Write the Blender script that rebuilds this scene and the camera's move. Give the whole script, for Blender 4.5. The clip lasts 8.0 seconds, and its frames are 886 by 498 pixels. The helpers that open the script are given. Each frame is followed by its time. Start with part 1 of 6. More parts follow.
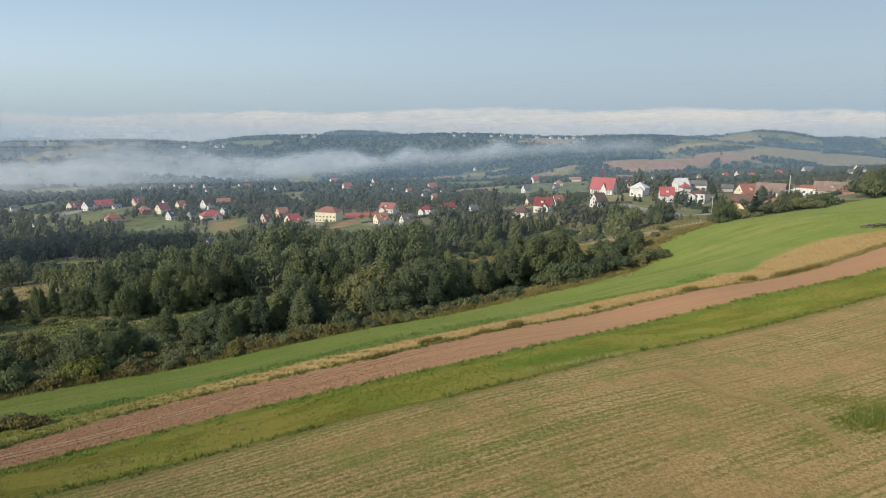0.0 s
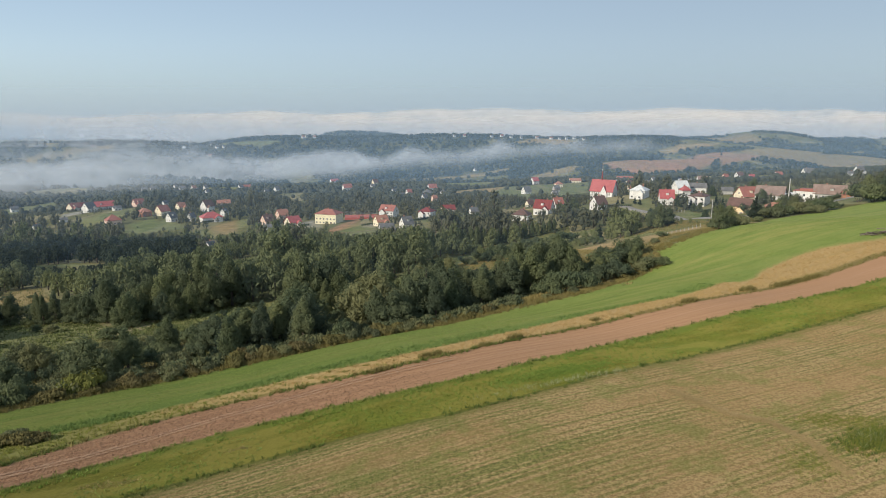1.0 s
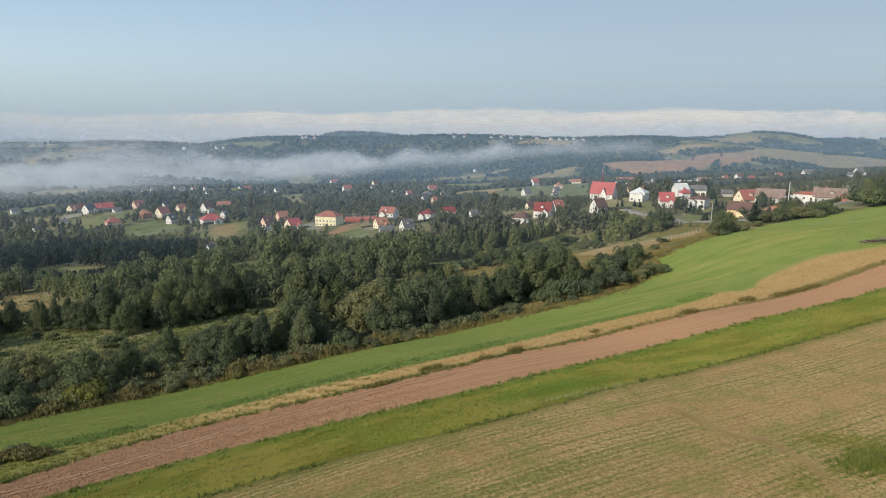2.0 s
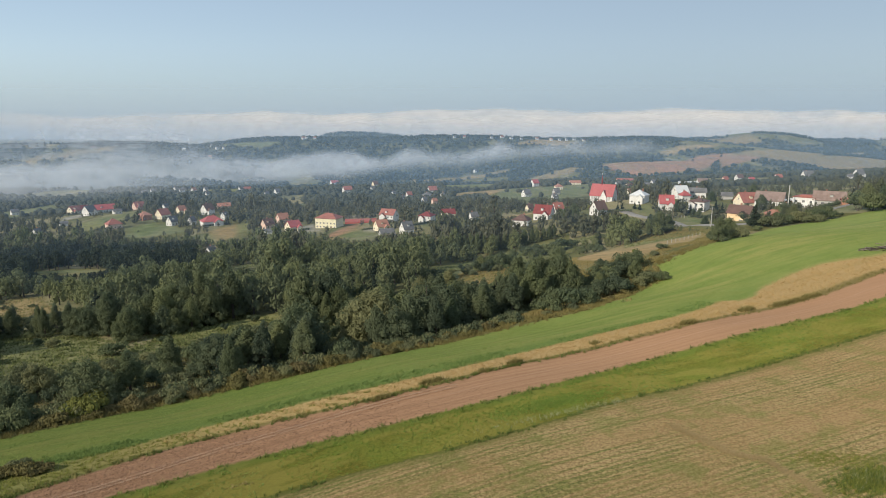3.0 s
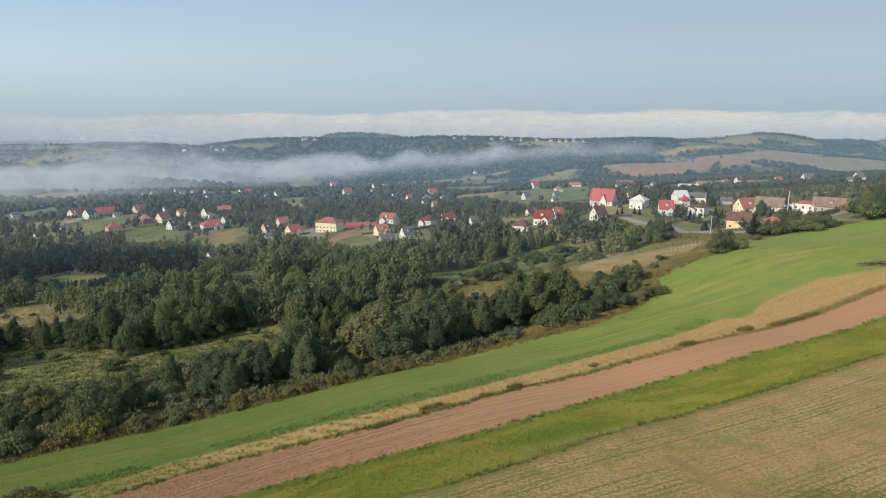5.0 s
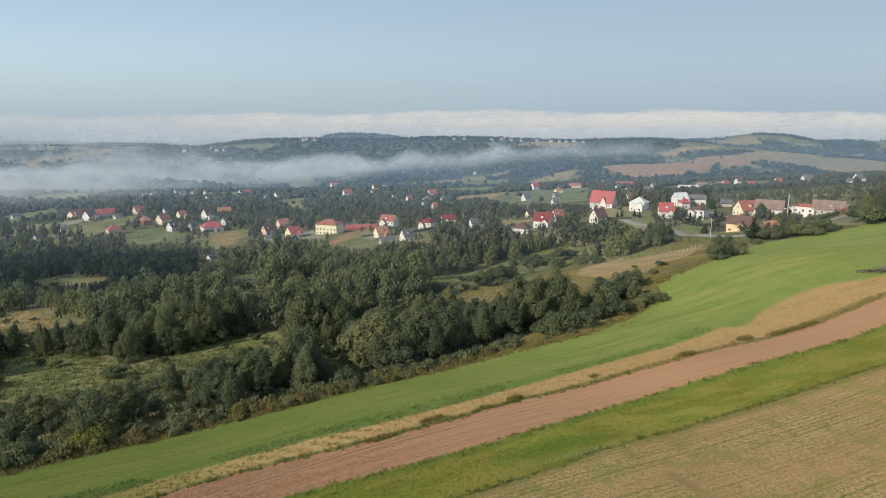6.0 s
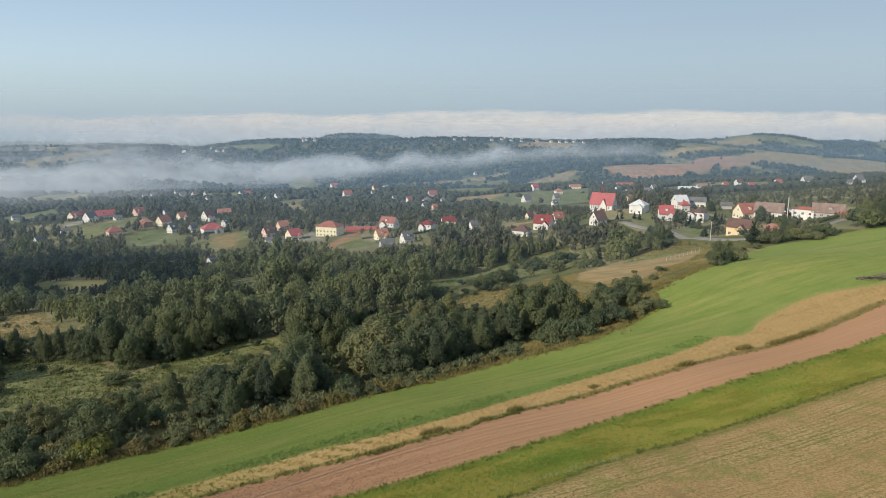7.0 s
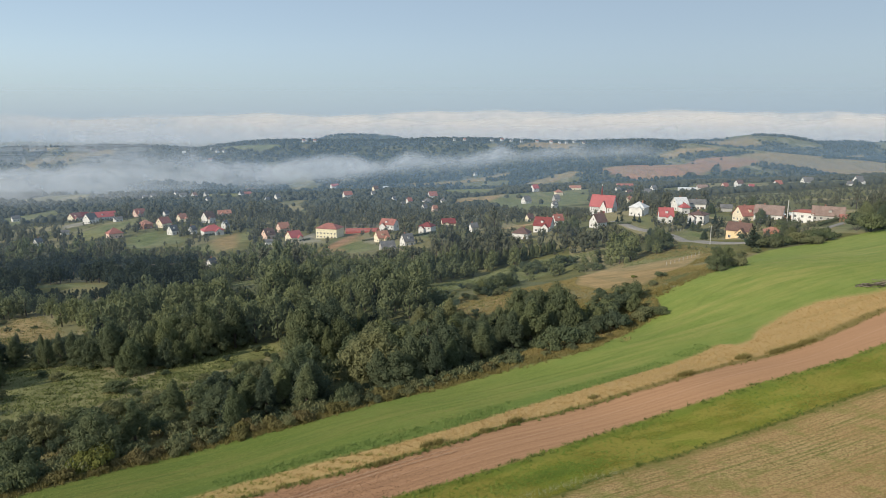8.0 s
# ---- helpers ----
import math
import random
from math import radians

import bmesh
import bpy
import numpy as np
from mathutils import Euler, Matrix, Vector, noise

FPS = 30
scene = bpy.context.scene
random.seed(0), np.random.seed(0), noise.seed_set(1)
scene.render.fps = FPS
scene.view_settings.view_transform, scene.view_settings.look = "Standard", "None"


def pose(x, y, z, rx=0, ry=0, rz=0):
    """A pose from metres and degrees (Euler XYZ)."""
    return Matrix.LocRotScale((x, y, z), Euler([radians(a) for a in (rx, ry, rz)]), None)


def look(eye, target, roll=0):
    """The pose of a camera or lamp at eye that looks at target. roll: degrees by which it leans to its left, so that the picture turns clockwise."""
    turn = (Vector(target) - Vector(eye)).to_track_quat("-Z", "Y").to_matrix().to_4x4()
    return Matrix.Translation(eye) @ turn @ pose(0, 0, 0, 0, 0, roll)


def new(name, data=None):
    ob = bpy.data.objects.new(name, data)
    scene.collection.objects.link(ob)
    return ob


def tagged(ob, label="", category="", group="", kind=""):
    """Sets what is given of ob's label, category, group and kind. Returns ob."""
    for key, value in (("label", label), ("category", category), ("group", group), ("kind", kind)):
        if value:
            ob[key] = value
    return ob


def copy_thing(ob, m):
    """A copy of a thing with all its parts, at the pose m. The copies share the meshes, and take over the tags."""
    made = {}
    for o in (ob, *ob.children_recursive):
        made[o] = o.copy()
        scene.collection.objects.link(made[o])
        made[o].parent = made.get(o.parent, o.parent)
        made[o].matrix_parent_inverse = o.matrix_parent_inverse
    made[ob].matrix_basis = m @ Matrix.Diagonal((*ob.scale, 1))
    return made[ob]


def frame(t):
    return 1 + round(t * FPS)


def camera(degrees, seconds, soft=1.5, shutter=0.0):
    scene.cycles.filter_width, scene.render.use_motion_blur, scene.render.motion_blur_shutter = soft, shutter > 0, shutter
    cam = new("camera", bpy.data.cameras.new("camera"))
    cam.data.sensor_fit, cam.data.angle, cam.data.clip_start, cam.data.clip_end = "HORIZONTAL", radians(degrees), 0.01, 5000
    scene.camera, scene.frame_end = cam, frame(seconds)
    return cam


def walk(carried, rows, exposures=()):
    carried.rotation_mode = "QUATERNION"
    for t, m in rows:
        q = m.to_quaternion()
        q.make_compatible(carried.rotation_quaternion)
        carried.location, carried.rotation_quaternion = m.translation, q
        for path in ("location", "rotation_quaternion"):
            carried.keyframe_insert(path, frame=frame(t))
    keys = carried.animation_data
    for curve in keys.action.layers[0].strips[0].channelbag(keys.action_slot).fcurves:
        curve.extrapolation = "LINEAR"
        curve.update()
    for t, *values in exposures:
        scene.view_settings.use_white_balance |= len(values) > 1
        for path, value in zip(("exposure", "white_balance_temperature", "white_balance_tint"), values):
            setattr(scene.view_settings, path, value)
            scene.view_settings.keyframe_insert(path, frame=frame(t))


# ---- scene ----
cam = camera(67.5, 8.0, soft=0.9)
RISE = [(t, t / 8.0) for t in (0.0, 1.0, 2.0, 3.0, 4.0, 5.0, 6.0, 7.0, 8.0)]
walk(cam, [(t, pose(-0.15 * s, 0.33 * s, 25 + 12.5 * s + 0.62 * s * (1 - s), 90 - 11.4 + 0.06 * s, 0, 0.012 * s)) for t, s in RISE])

# ---- sky, sun ----
SUN_ELEVATION, SUN_AZIMUTH = 29.0, -127.0  # azimuth clockwise from +y: low morning sun, over the left shoulder
world = bpy.data.worlds.new("world")
scene.world = world
world.use_nodes = True
wn = world.node_tree.nodes
sky = wn.new("ShaderNodeTexSky")
sky.sky_type, sky.sun_disc = "NISHITA", False
sky.sun_elevation, sky.sun_rotation = radians(SUN_ELEVATION), radians(-SUN_AZIMUTH)
sky.air_density, sky.dust_density, sky.ozone_density, sky.altitude = 1.0, 0.3, 1.5, 300
wn["Background"].inputs["Strength"].default_value = 0.118
veil = wn.new("ShaderNodeMix")  # the milky air of a hazy morning, even all round
veil.data_type = "RGBA"
veil.inputs[0].default_value = 0.68
veil.inputs[7].default_value = (3.4, 4.25, 5.2, 1)
world.node_tree.links.new(sky.outputs[0], veil.inputs[6])
world.node_tree.links.new(veil.outputs[2], wn["Background"].inputs["Color"])
sun = new("sun", bpy.data.lights.new("sun", "SUN"))
sun.data.energy, sun.data.angle, sun.data.color = 4.5, radians(0.6), (1.0, 0.90, 0.75)
az, el = radians(SUN_AZIMUTH), radians(SUN_ELEVATION)
sun.matrix_world = look((math.sin(az) * math.cos(el) * 100, math.cos(az) * math.cos(el) * 100, math.sin(el) * 100), (0, 0, 0))
scene.view_settings.exposure = 0.05
scene.cycles.transparent_max_bounces = 32

# ---- materials ----
def material(name, rough=0.9, metal=0.0, spec=0.3):
    m = bpy.data.materials.new(name)
    m.use_nodes = True
    b = m.node_tree.nodes["Principled BSDF"]
    b.inputs["Roughness"].default_value, b.inputs["Metallic"].default_value = rough, metal
    b.inputs["Specular IOR Level"].default_value = spec
    return m, m.node_tree.nodes, m.node_tree.links, b


def math_node(n, l, op, a, b=None, clamp=False):
    q = n.new("ShaderNodeMath")
    q.operation, q.use_clamp = op, clamp
    for i, v in enumerate((a, b)):
        if v is None:
            continue
        if isinstance(v, (int, float)):
            q.inputs[i].default_value = v
        else:
            l.new(v, q.inputs[i])
    return q.outputs[0]


def mix_node(n, l, fac, a, b, mode="MIX"):
    q = n.new("ShaderNodeMix")
    q.data_type, q.blend_type = "RGBA", mode
    for i, v in ((0, fac), (6, a), (7, b)):
        if isinstance(v, (int, float)):
            q.inputs[i].default_value = v
        elif isinstance(v, tuple):
            q.inputs[i].default_value = (*v, 1)
        else:
            l.new(v, q.inputs[i])
    return q.outputs[2]


def noise_node(n, l, vector, scale, detail=4.0, rough=0.6, stretch=None):
    if stretch:
        mp = n.new("ShaderNodeMapping")
        mp.inputs["Scale"].default_value = stretch
        l.new(vector, mp.inputs["Vector"])
        vector = mp.outputs[0]
    q = n.new("ShaderNodeTexNoise")
    q.inputs["Scale"].default_value, q.inputs["Detail"].default_value, q.inputs["Roughness"].default_value = scale, detail, rough
    l.new(vector, q.inputs["Vector"])
    return q.outputs[0]


def ramp(n, l, value, lo, hi):
    q = n.new("ShaderNodeMapRange")
    q.interpolation_type = "SMOOTHSTEP"
    q.inputs[1].default_value, q.inputs[2].default_value = lo, hi
    l.new(value, q.inputs[0])
    return q.outputs[0]


def grained(name, dark, light, scale, rough=0.9, spec=0.3, bump=0.0, island=0.0, coarse=0.0, tint=None):
    """A surface of two tones: fine grain at scale, broad patches at coarse, and piece by piece variation."""
    m, n, l, b = material(name, rough, 0, spec)
    co = n.new("ShaderNodeTexCoord").outputs["Object"]
    fac = ramp(n, l, noise_node(n, l, co, scale), 0.3, 0.7)
    if coarse:
        fac = math_node(n, l, "MULTIPLY_ADD", fac, 0.5)
        fac.node.inputs[2].default_value = 0.0
        fac = math_node(n, l, "ADD", fac, math_node(n, l, "MULTIPLY", ramp(n, l, noise_node(n, l, co, coarse), 0.35, 0.65), 0.5))
    colour = mix_node(n, l, fac, dark, light)
    if island:
        g = n.new("ShaderNodeNewGeometry").outputs["Random Per Island"]
        shade = math_node(n, l, "MULTIPLY_ADD", g, island)
        shade.node.inputs[2].default_value = 1 - island / 2
        c3 = n.new("ShaderNodeCombineXYZ")
        for i in range(3):
            l.new(shade, c3.inputs[i])
        colour = mix_node(n, l, 1.0, colour, c3.outputs[0], "MULTIPLY")
    if tint:
        o = n.new("ShaderNodeObjectInfo").outputs["Random"]
        colour = mix_node(n, l, math_node(n, l, "MULTIPLY", o, tint[3]), colour, tint[:3])
    l.new(colour, b.inputs["Base Color"])
    if bump:
        bp = n.new("ShaderNodeBump")
        bp.inputs["Strength"].default_value, bp.inputs["Distance"].default_value = 0.6, bump
        l.new(noise_node(n, l, co, scale * 2), bp.inputs["Height"])
        l.new(bp.outputs[0], b.inputs["Normal"])
    return m


WALL = {
    "white": grained("white_render", (0.58, 0.57, 0.54), (0.72, 0.71, 0.68), 1.5, coarse=0.2),
    "cream": grained("cream_render", (0.66, 0.58, 0.42), (0.78, 0.70, 0.53), 1.5, coarse=0.2),
    "yellow": grained("yellow_render", (0.66, 0.60, 0.41), (0.76, 0.70, 0.49), 1.5, coarse=0.2),
    "orange": grained("apricot_render", (0.66, 0.48, 0.28), (0.77, 0.58, 0.36), 1.5, coarse=0.2),
    "pink": grained("pink_render", (0.60, 0.42, 0.33), (0.72, 0.54, 0.44), 1.5, coarse=0.2),
    "grey": grained("grey_render", (0.34, 0.33, 0.31), (0.46, 0.45, 0.42), 1.5, coarse=0.2),
    "brick": grained("brick_wall", (0.28, 0.13, 0.08), (0.42, 0.22, 0.14), 4.0, coarse=0.3),
}
ROOF = {
    "red": grained("bright_red_roof", (0.32, 0.078, 0.076), (0.43, 0.115, 0.11), 2.0, 0.55, 0.4, coarse=0.3),
    "tilered": grained("red_tile_roof", (0.26, 0.095, 0.075), (0.36, 0.15, 0.115), 3.0, 0.7, coarse=0.3),
    "darkred": grained("dark_red_roof", (0.15, 0.03, 0.03), (0.24, 0.055, 0.045), 2.0, 0.6, coarse=0.3),
    "orange": grained("orange_tile_roof", (0.31, 0.145, 0.10), (0.41, 0.21, 0.15), 3.0, 0.7, coarse=0.3),
    "brown": grained("brown_roof", (0.10, 0.06, 0.05), (0.17, 0.10, 0.08), 2.0, 0.7, coarse=0.3),
    "slate": grained("grey_sheet_roof", (0.10, 0.10, 0.10), (0.19, 0.185, 0.18), 2.0, 0.7, coarse=0.3),
    "oldtile": grained("weathered_tile_roof", (0.17, 0.12, 0.10), (0.29, 0.21, 0.175), 2.0, 0.8, coarse=0.3),
    "whitegrey": grained("pale_sheet_roof", (0.52, 0.53, 0.53), (0.66, 0.67, 0.66), 2.0, 0.5, coarse=0.3),
}
GLASS = grained("dark_window_glass", (0.02, 0.025, 0.03), (0.05, 0.055, 0.06), 0.8, 0.12, 0.5)
FRAME = grained("window_frame", (0.62, 0.61, 0.58), (0.75, 0.74, 0.71), 3.0)
DOOR = grained("wooden_door", (0.10, 0.055, 0.03), (0.2, 0.11, 0.06), 4.0)
CHIMNEY = grained("chimney_brick", (0.26, 0.12, 0.08), (0.38, 0.20, 0.14), 5.0)
PLINTH = grained("plinth_stone", (0.22, 0.21, 0.19), (0.34, 0.32, 0.3), 2.0)
BARK = grained("bark", (0.05, 0.04, 0.03), (0.13, 0.11, 0.085), 6.0)
CONCRETE = grained("concrete", (0.42, 0.41, 0.38), (0.58, 0.56, 0.52), 3.0, coarse=0.4)
TIMBER = grained("grey_timber", (0.16, 0.13, 0.10), (0.28, 0.24, 0.19), 5.0)
ASPHALT = grained("worn_asphalt", (0.20, 0.185, 0.16), (0.30, 0.28, 0.245), 1.5, coarse=0.15)
COURT = grained("red_court", (0.36, 0.08, 0.06), (0.45, 0.12, 0.09), 0.8)


def leaves(name, dark, light, tint):
    m, n, l, b = material(name, 0.85, 0, 0.15)
    g = n.new("ShaderNodeNewGeometry").outputs["Random Per Island"]
    o = n.new("ShaderNodeObjectInfo").outputs["Random"]
    at = n.new("ShaderNodeAttribute")
    at.attribute_name = "tone"  # a tree's own tone within a joined wood
    co = n.new("ShaderNodeTexCoord").outputs["Object"]
    c = mix_node(n, l, ramp(n, l, g, -0.7, 1.7), dark, light)
    c = mix_node(n, l, math_node(n, l, "MULTIPLY", math_node(n, l, "ADD", o, at.outputs["Fac"], True), 0.85), c, tint)
    c = mix_node(n, l, math_node(n, l, "MULTIPLY", ramp(n, l, noise_node(n, l, co, 0.9, 3), 0.45, 0.75), 0.22), c, dark)
    l.new(c, b.inputs["Base Color"])
    glow, mix = n.new("ShaderNodeBsdfTranslucent"), n.new("ShaderNodeMixShader")  # light that comes through the leaves
    mix.inputs[0].default_value = 0.36
    l.new(c, glow.inputs["Color"])
    l.new(b.outputs[0], mix.inputs[1])
    l.new(glow.outputs[0], mix.inputs[2])
    l.new(mix.outputs[0], n["Material Output"].inputs["Surface"])
    return m


LEAF = {
    "deep": leaves("deep_green_leaves", (0.047, 0.066, 0.049), (0.098, 0.128, 0.079), (0.172, 0.194, 0.096)),
    "mid": leaves("green_leaves", (0.060, 0.085, 0.054), (0.121, 0.153, 0.083), (0.210, 0.228, 0.102)),
    # Some of the village haze is put into these two greyer, bluer colours
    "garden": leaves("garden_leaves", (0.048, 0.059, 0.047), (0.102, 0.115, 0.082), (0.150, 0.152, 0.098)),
    "grove": leaves("hazed_grove_leaves", (0.033, 0.045, 0.039), (0.076, 0.090, 0.070), (0.110, 0.119, 0.082)),
    "olive": leaves("olive_leaves", (0.072, 0.090, 0.054), (0.150, 0.170, 0.094), (0.235, 0.235, 0.112)),
    "yellow": leaves("yellowing_leaves", (0.11, 0.13, 0.035), (0.22, 0.235, 0.06), (0.20, 0.20, 0.06)),
    "conifer": leaves("spruce_needles", (0.022, 0.038, 0.028), (0.050, 0.074, 0.050), (0.046, 0.060, 0.040)),
    "dry": leaves("dry_weeds", (0.11, 0.098, 0.044), (0.225, 0.185, 0.088), (0.18, 0.165, 0.06)),
}


def blade_material(name, dark, light):
    m, n, l, b = material(name, 0.8, 0, 0.2)
    g = n.new("ShaderNodeNewGeometry").outputs["Random Per Island"]
    co = n.new("ShaderNodeTexCoord").outputs["Object"]
    c = mix_node(n, l, g, dark, light)
    c = mix_node(n, l, math_node(n, l, "MULTIPLY", ramp(n, l, noise_node(n, l, co, 0.25, 4), 0.4, 0.7), 0.5), c, tuple(0.5 * (p + q) * 0.8 for p, q in zip(dark, light)))
    l.new(c, b.inputs["Base Color"])
    return m


BLADE = {
    "straw": blade_material("straw_stalks", (0.26, 0.185, 0.085), (0.46, 0.35, 0.175)),
    "lush": blade_material("strip_grass", (0.11, 0.13, 0.02), (0.24, 0.25, 0.05)),
    "bright": blade_material("fresh_weeds", (0.09, 0.15, 0.022), (0.22, 0.30, 0.06)),
    "field": blade_material("field_grass", (0.115, 0.165, 0.036), (0.27, 0.335, 0.090)),
    "rank": blade_material("rank_weeds", (0.055, 0.085, 0.018), (0.15, 0.19, 0.045)),
    "blue": blade_material("clover", (0.090, 0.150, 0.036), (0.19, 0.26, 0.075)),
    "dry": blade_material("dry_grass", (0.30, 0.20, 0.08), (0.56, 0.40, 0.175)),
    "weeds": blade_material("field_edge_weeds", (0.12, 0.11, 0.035), (0.27, 0.22, 0.08)),
    "rough": blade_material("rough_grass", (0.165, 0.138, 0.048), (0.34, 0.265, 0.11)),
    "meadow": blade_material("meadow_grass", (0.085, 0.11, 0.035), (0.20, 0.215, 0.08)),
    "white": blade_material("pale_seed_heads", (0.24, 0.25, 0.12), (0.40, 0.40, 0.24)),
    "regrowth": blade_material("stubble_regrowth", (0.15, 0.15, 0.048), (0.31, 0.285, 0.115)),
}

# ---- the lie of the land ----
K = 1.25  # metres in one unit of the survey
SLOPE = (4.41, 8.63, -18.81, 2.95, -0.27, -13.54, 22.52, 10.69, -4.91, -8.66, 13.16, -1.72)
KNOLLS = [(62, 132, 32, 30, 4.0), (112, 290, 45, 40, -5.49), (20, 235, 45, 45, -7.26), (110, 375, 50, 60, 5.1), (-14, 112, 28, 22, -2.79), (0, 790, 180, 150, -2.19),
          (-260, 540, 130, 110, 6.85), (-72, 95, 28, 22, 0.56), (-115, 330, 60, 50, -4.7), (-450, 720, 150, 120, -2.21), (0, 62, 24, 14, 1.68), (45, 78, 22, 16, 0.95), (60, 205, 40, 40, -0.82)]
SWELLS = [(6, 42, 28, 28, 1.03), (24, 72, 14, 8.4, 1.0), (-24, 66, 14, 8.4, -0.82), (54, 120, 40, 40, -0.21), (18, 60, 14, 8.4, -0.41), (18, 96, 14, 8.4, 0.72), (30, 108, 14, 8.4, -0.65), (48, 78, 14, 8.4, -0.38), (0, 42, 14, 8.4, 0.49)]  # low swells of the fields
FAR_HILLS = [(-50, 1900, 820, 300, 78), (-900, 1550, 420, 180, 62), (450, 1230, 330, 260, 52), (1150, 2250, 620, 350, 60), (1078, 2250, 120, 260, 20), (-320, 2680, 230, 180, 71), (-1500, 1900, 500, 300, 50), (850, 1620, 330, 260, 40)]


def height(x, y):
    """The ground's height in metres: the falling slope with its knolls, then the valley and the far ridges."""
    x, y = np.asarray(x, float) / K, np.asarray(y, float) / K
    v = 20 + np.logaddexp(0, (np.clip(y, -60, 1200) - 20) / 8.0) * 8
    w = np.clip(x, -1.1 * (np.abs(y) + 60), 1.1 * (np.abs(y) + 60))
    s, u = np.log(1 + (v + 40) / 60.0), w / (v + 80)
    terms = (1 + 0 * s, s, s**2, s**3, s**4, u, u * s, u * s**2, u * s**3, u * u, u * u * s, u * u * s * s)
    near = sum(c * q for c, q in zip(SLOPE, terms))
    for a, b, sx, sy, h in KNOLLS + SWELLS:
        near = near + h * np.exp(-(((w - a) / sx) ** 2) - ((v - b) / sy) ** 2)
    far = -115.0
    for a, b, sx, sy, h in FAR_HILLS:
        far = far + h * np.exp(-(((x - a) / sx) ** 4) - ((y - b) / sy) ** 2)
    far = far + 3.0 * np.sin(x / 90 + y / 140) * np.clip((y - 1100) / 400, 0, 1)
    k = np.clip((y - 950) / 300, 0, 1)
    k = k * k * (3 - 2 * k)
    return K * (near * (1 - k) + far * k)


def lies(x, y):
    return float(height(x, y))


# The edges of the field strips, as y over x: stubble | green | ploughed | dry grass | green | wood
EDGES = [  # x, then y
    ((-120, -20.4, -15.1, -10.5, -4, 0.8, 5.8, 11.3, 14.5, 21, 24.4, 32.4, 40.3, 45.1, 55.8, 120, 300),
     (4, 45, 47.2, 48.8, 51, 52.6, 55, 58, 60.4, 63.9, 65.4, 70, 73.6, 76, 80.7, 110, 196)),
    ((-120, -35.3, -28.3, -19.7, -9.9, -4.6, 0.9, 6.9, 13.5, 21.3, 29.5, 38, 47.9, 59.3, 68.3, 120, 300),
     (8, 48, 52.1, 55.8, 59, 60.6, 62.7, 65.7, 69.8, 75, 79.4, 83.4, 88.3, 94.2, 99.5, 127, 222)),
    ((-120, -38.8, -32.2, -27.8, -22.7, -17.1, -11.2, -5.3, 1, 8, 15.4, 23.7, 32.3, 43.4, 54.2, 60.6, 68, 80.3, 140, 300),
     (6, 54, 60, 62.6, 64.7, 66.3, 67.5, 69.4, 72.2, 76.8, 80.5, 84.5, 88.3, 95.5, 100.3, 103.8, 108.7, 117.5, 150, 240)),
    ((-120, -43.5, -34.4, -29.6, -24.2, -18.3, -11.9, -5.6, 1.1, 8.5, 16.5, 25.5, 36.4, 43.6, 47.4, 50.6, 54.1, 57.7, 66.8, 74.8, 90, 140, 300),
     (10, 59.9, 64.1, 66.8, 69, 70.8, 72.3, 74.2, 77.1, 82.4, 87.4, 92.6, 100.6, 106.3, 109.8, 107.4, 110.6, 116.5, 124.4, 129, 131, 157, 250)),
    ((-120, -52.6, -43.3, -33, -23.2, -15.8, -7.7, 1.5, 11.6, 21.8, 27.3, 32.1, 38.1, 43.4, 48.5, 50.2, 55.5, 64, 72, 84, 99.5, 116, 126, 140, 200, 300),
     (30, 74.5, 81.6, 87.5, 91.5, 95.7, 102, 107.3, 113, 115.5, 118, 124, 131, 137, 142, 153, 158, 165.5, 171, 191, 217, 235, 236, 238, 265, 315)),
]


def edge(i, x):
    return np.interp(x, *EDGES[i])


def across(x, y):
    """Which strip a place lies in: below 0 stubble, 0-1 green, 1-2 ploughed, 2-3 dry grass, 3-4 green, above 4 wood and village."""
    x, y = np.asarray(x, float), np.asarray(y, float)
    e = [edge(i, x) for i in range(5)]
    for i in range(1, 5):
        e[i] = np.maximum(e[i], e[i - 1] + 0.8)
    a = np.minimum(0, (y - e[0]) / 10)
    for i in range(4):
        a = a + np.clip((y - e[i]) / (e[i + 1] - e[i]), 0, 1)
    return a + np.maximum(0, (y - e[4]) / 10)


# ---- land beyond the strips: plots of grass, stubble and soil, by their corners ----
LAWN = (0.145, 0.175, 0.07)
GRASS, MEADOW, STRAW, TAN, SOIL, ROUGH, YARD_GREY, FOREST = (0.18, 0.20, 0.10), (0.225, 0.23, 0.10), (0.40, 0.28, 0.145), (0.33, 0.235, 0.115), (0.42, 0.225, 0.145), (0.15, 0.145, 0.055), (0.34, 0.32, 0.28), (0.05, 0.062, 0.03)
PLOTS = []


def plot(colour, *corners):
    cx, cy = sum(c[0] for c in corners) / len(corners), sum(c[1] for c in corners) / len(corners)
    ring = sorted(corners, key=lambda c: math.atan2(c[1] - cy, c[0] - cx))
    PLOTS.append((cx, cy, max(abs(c[0] - cx) for c in corners), max(abs(c[1] - cy) for c in corners), ring, colour))


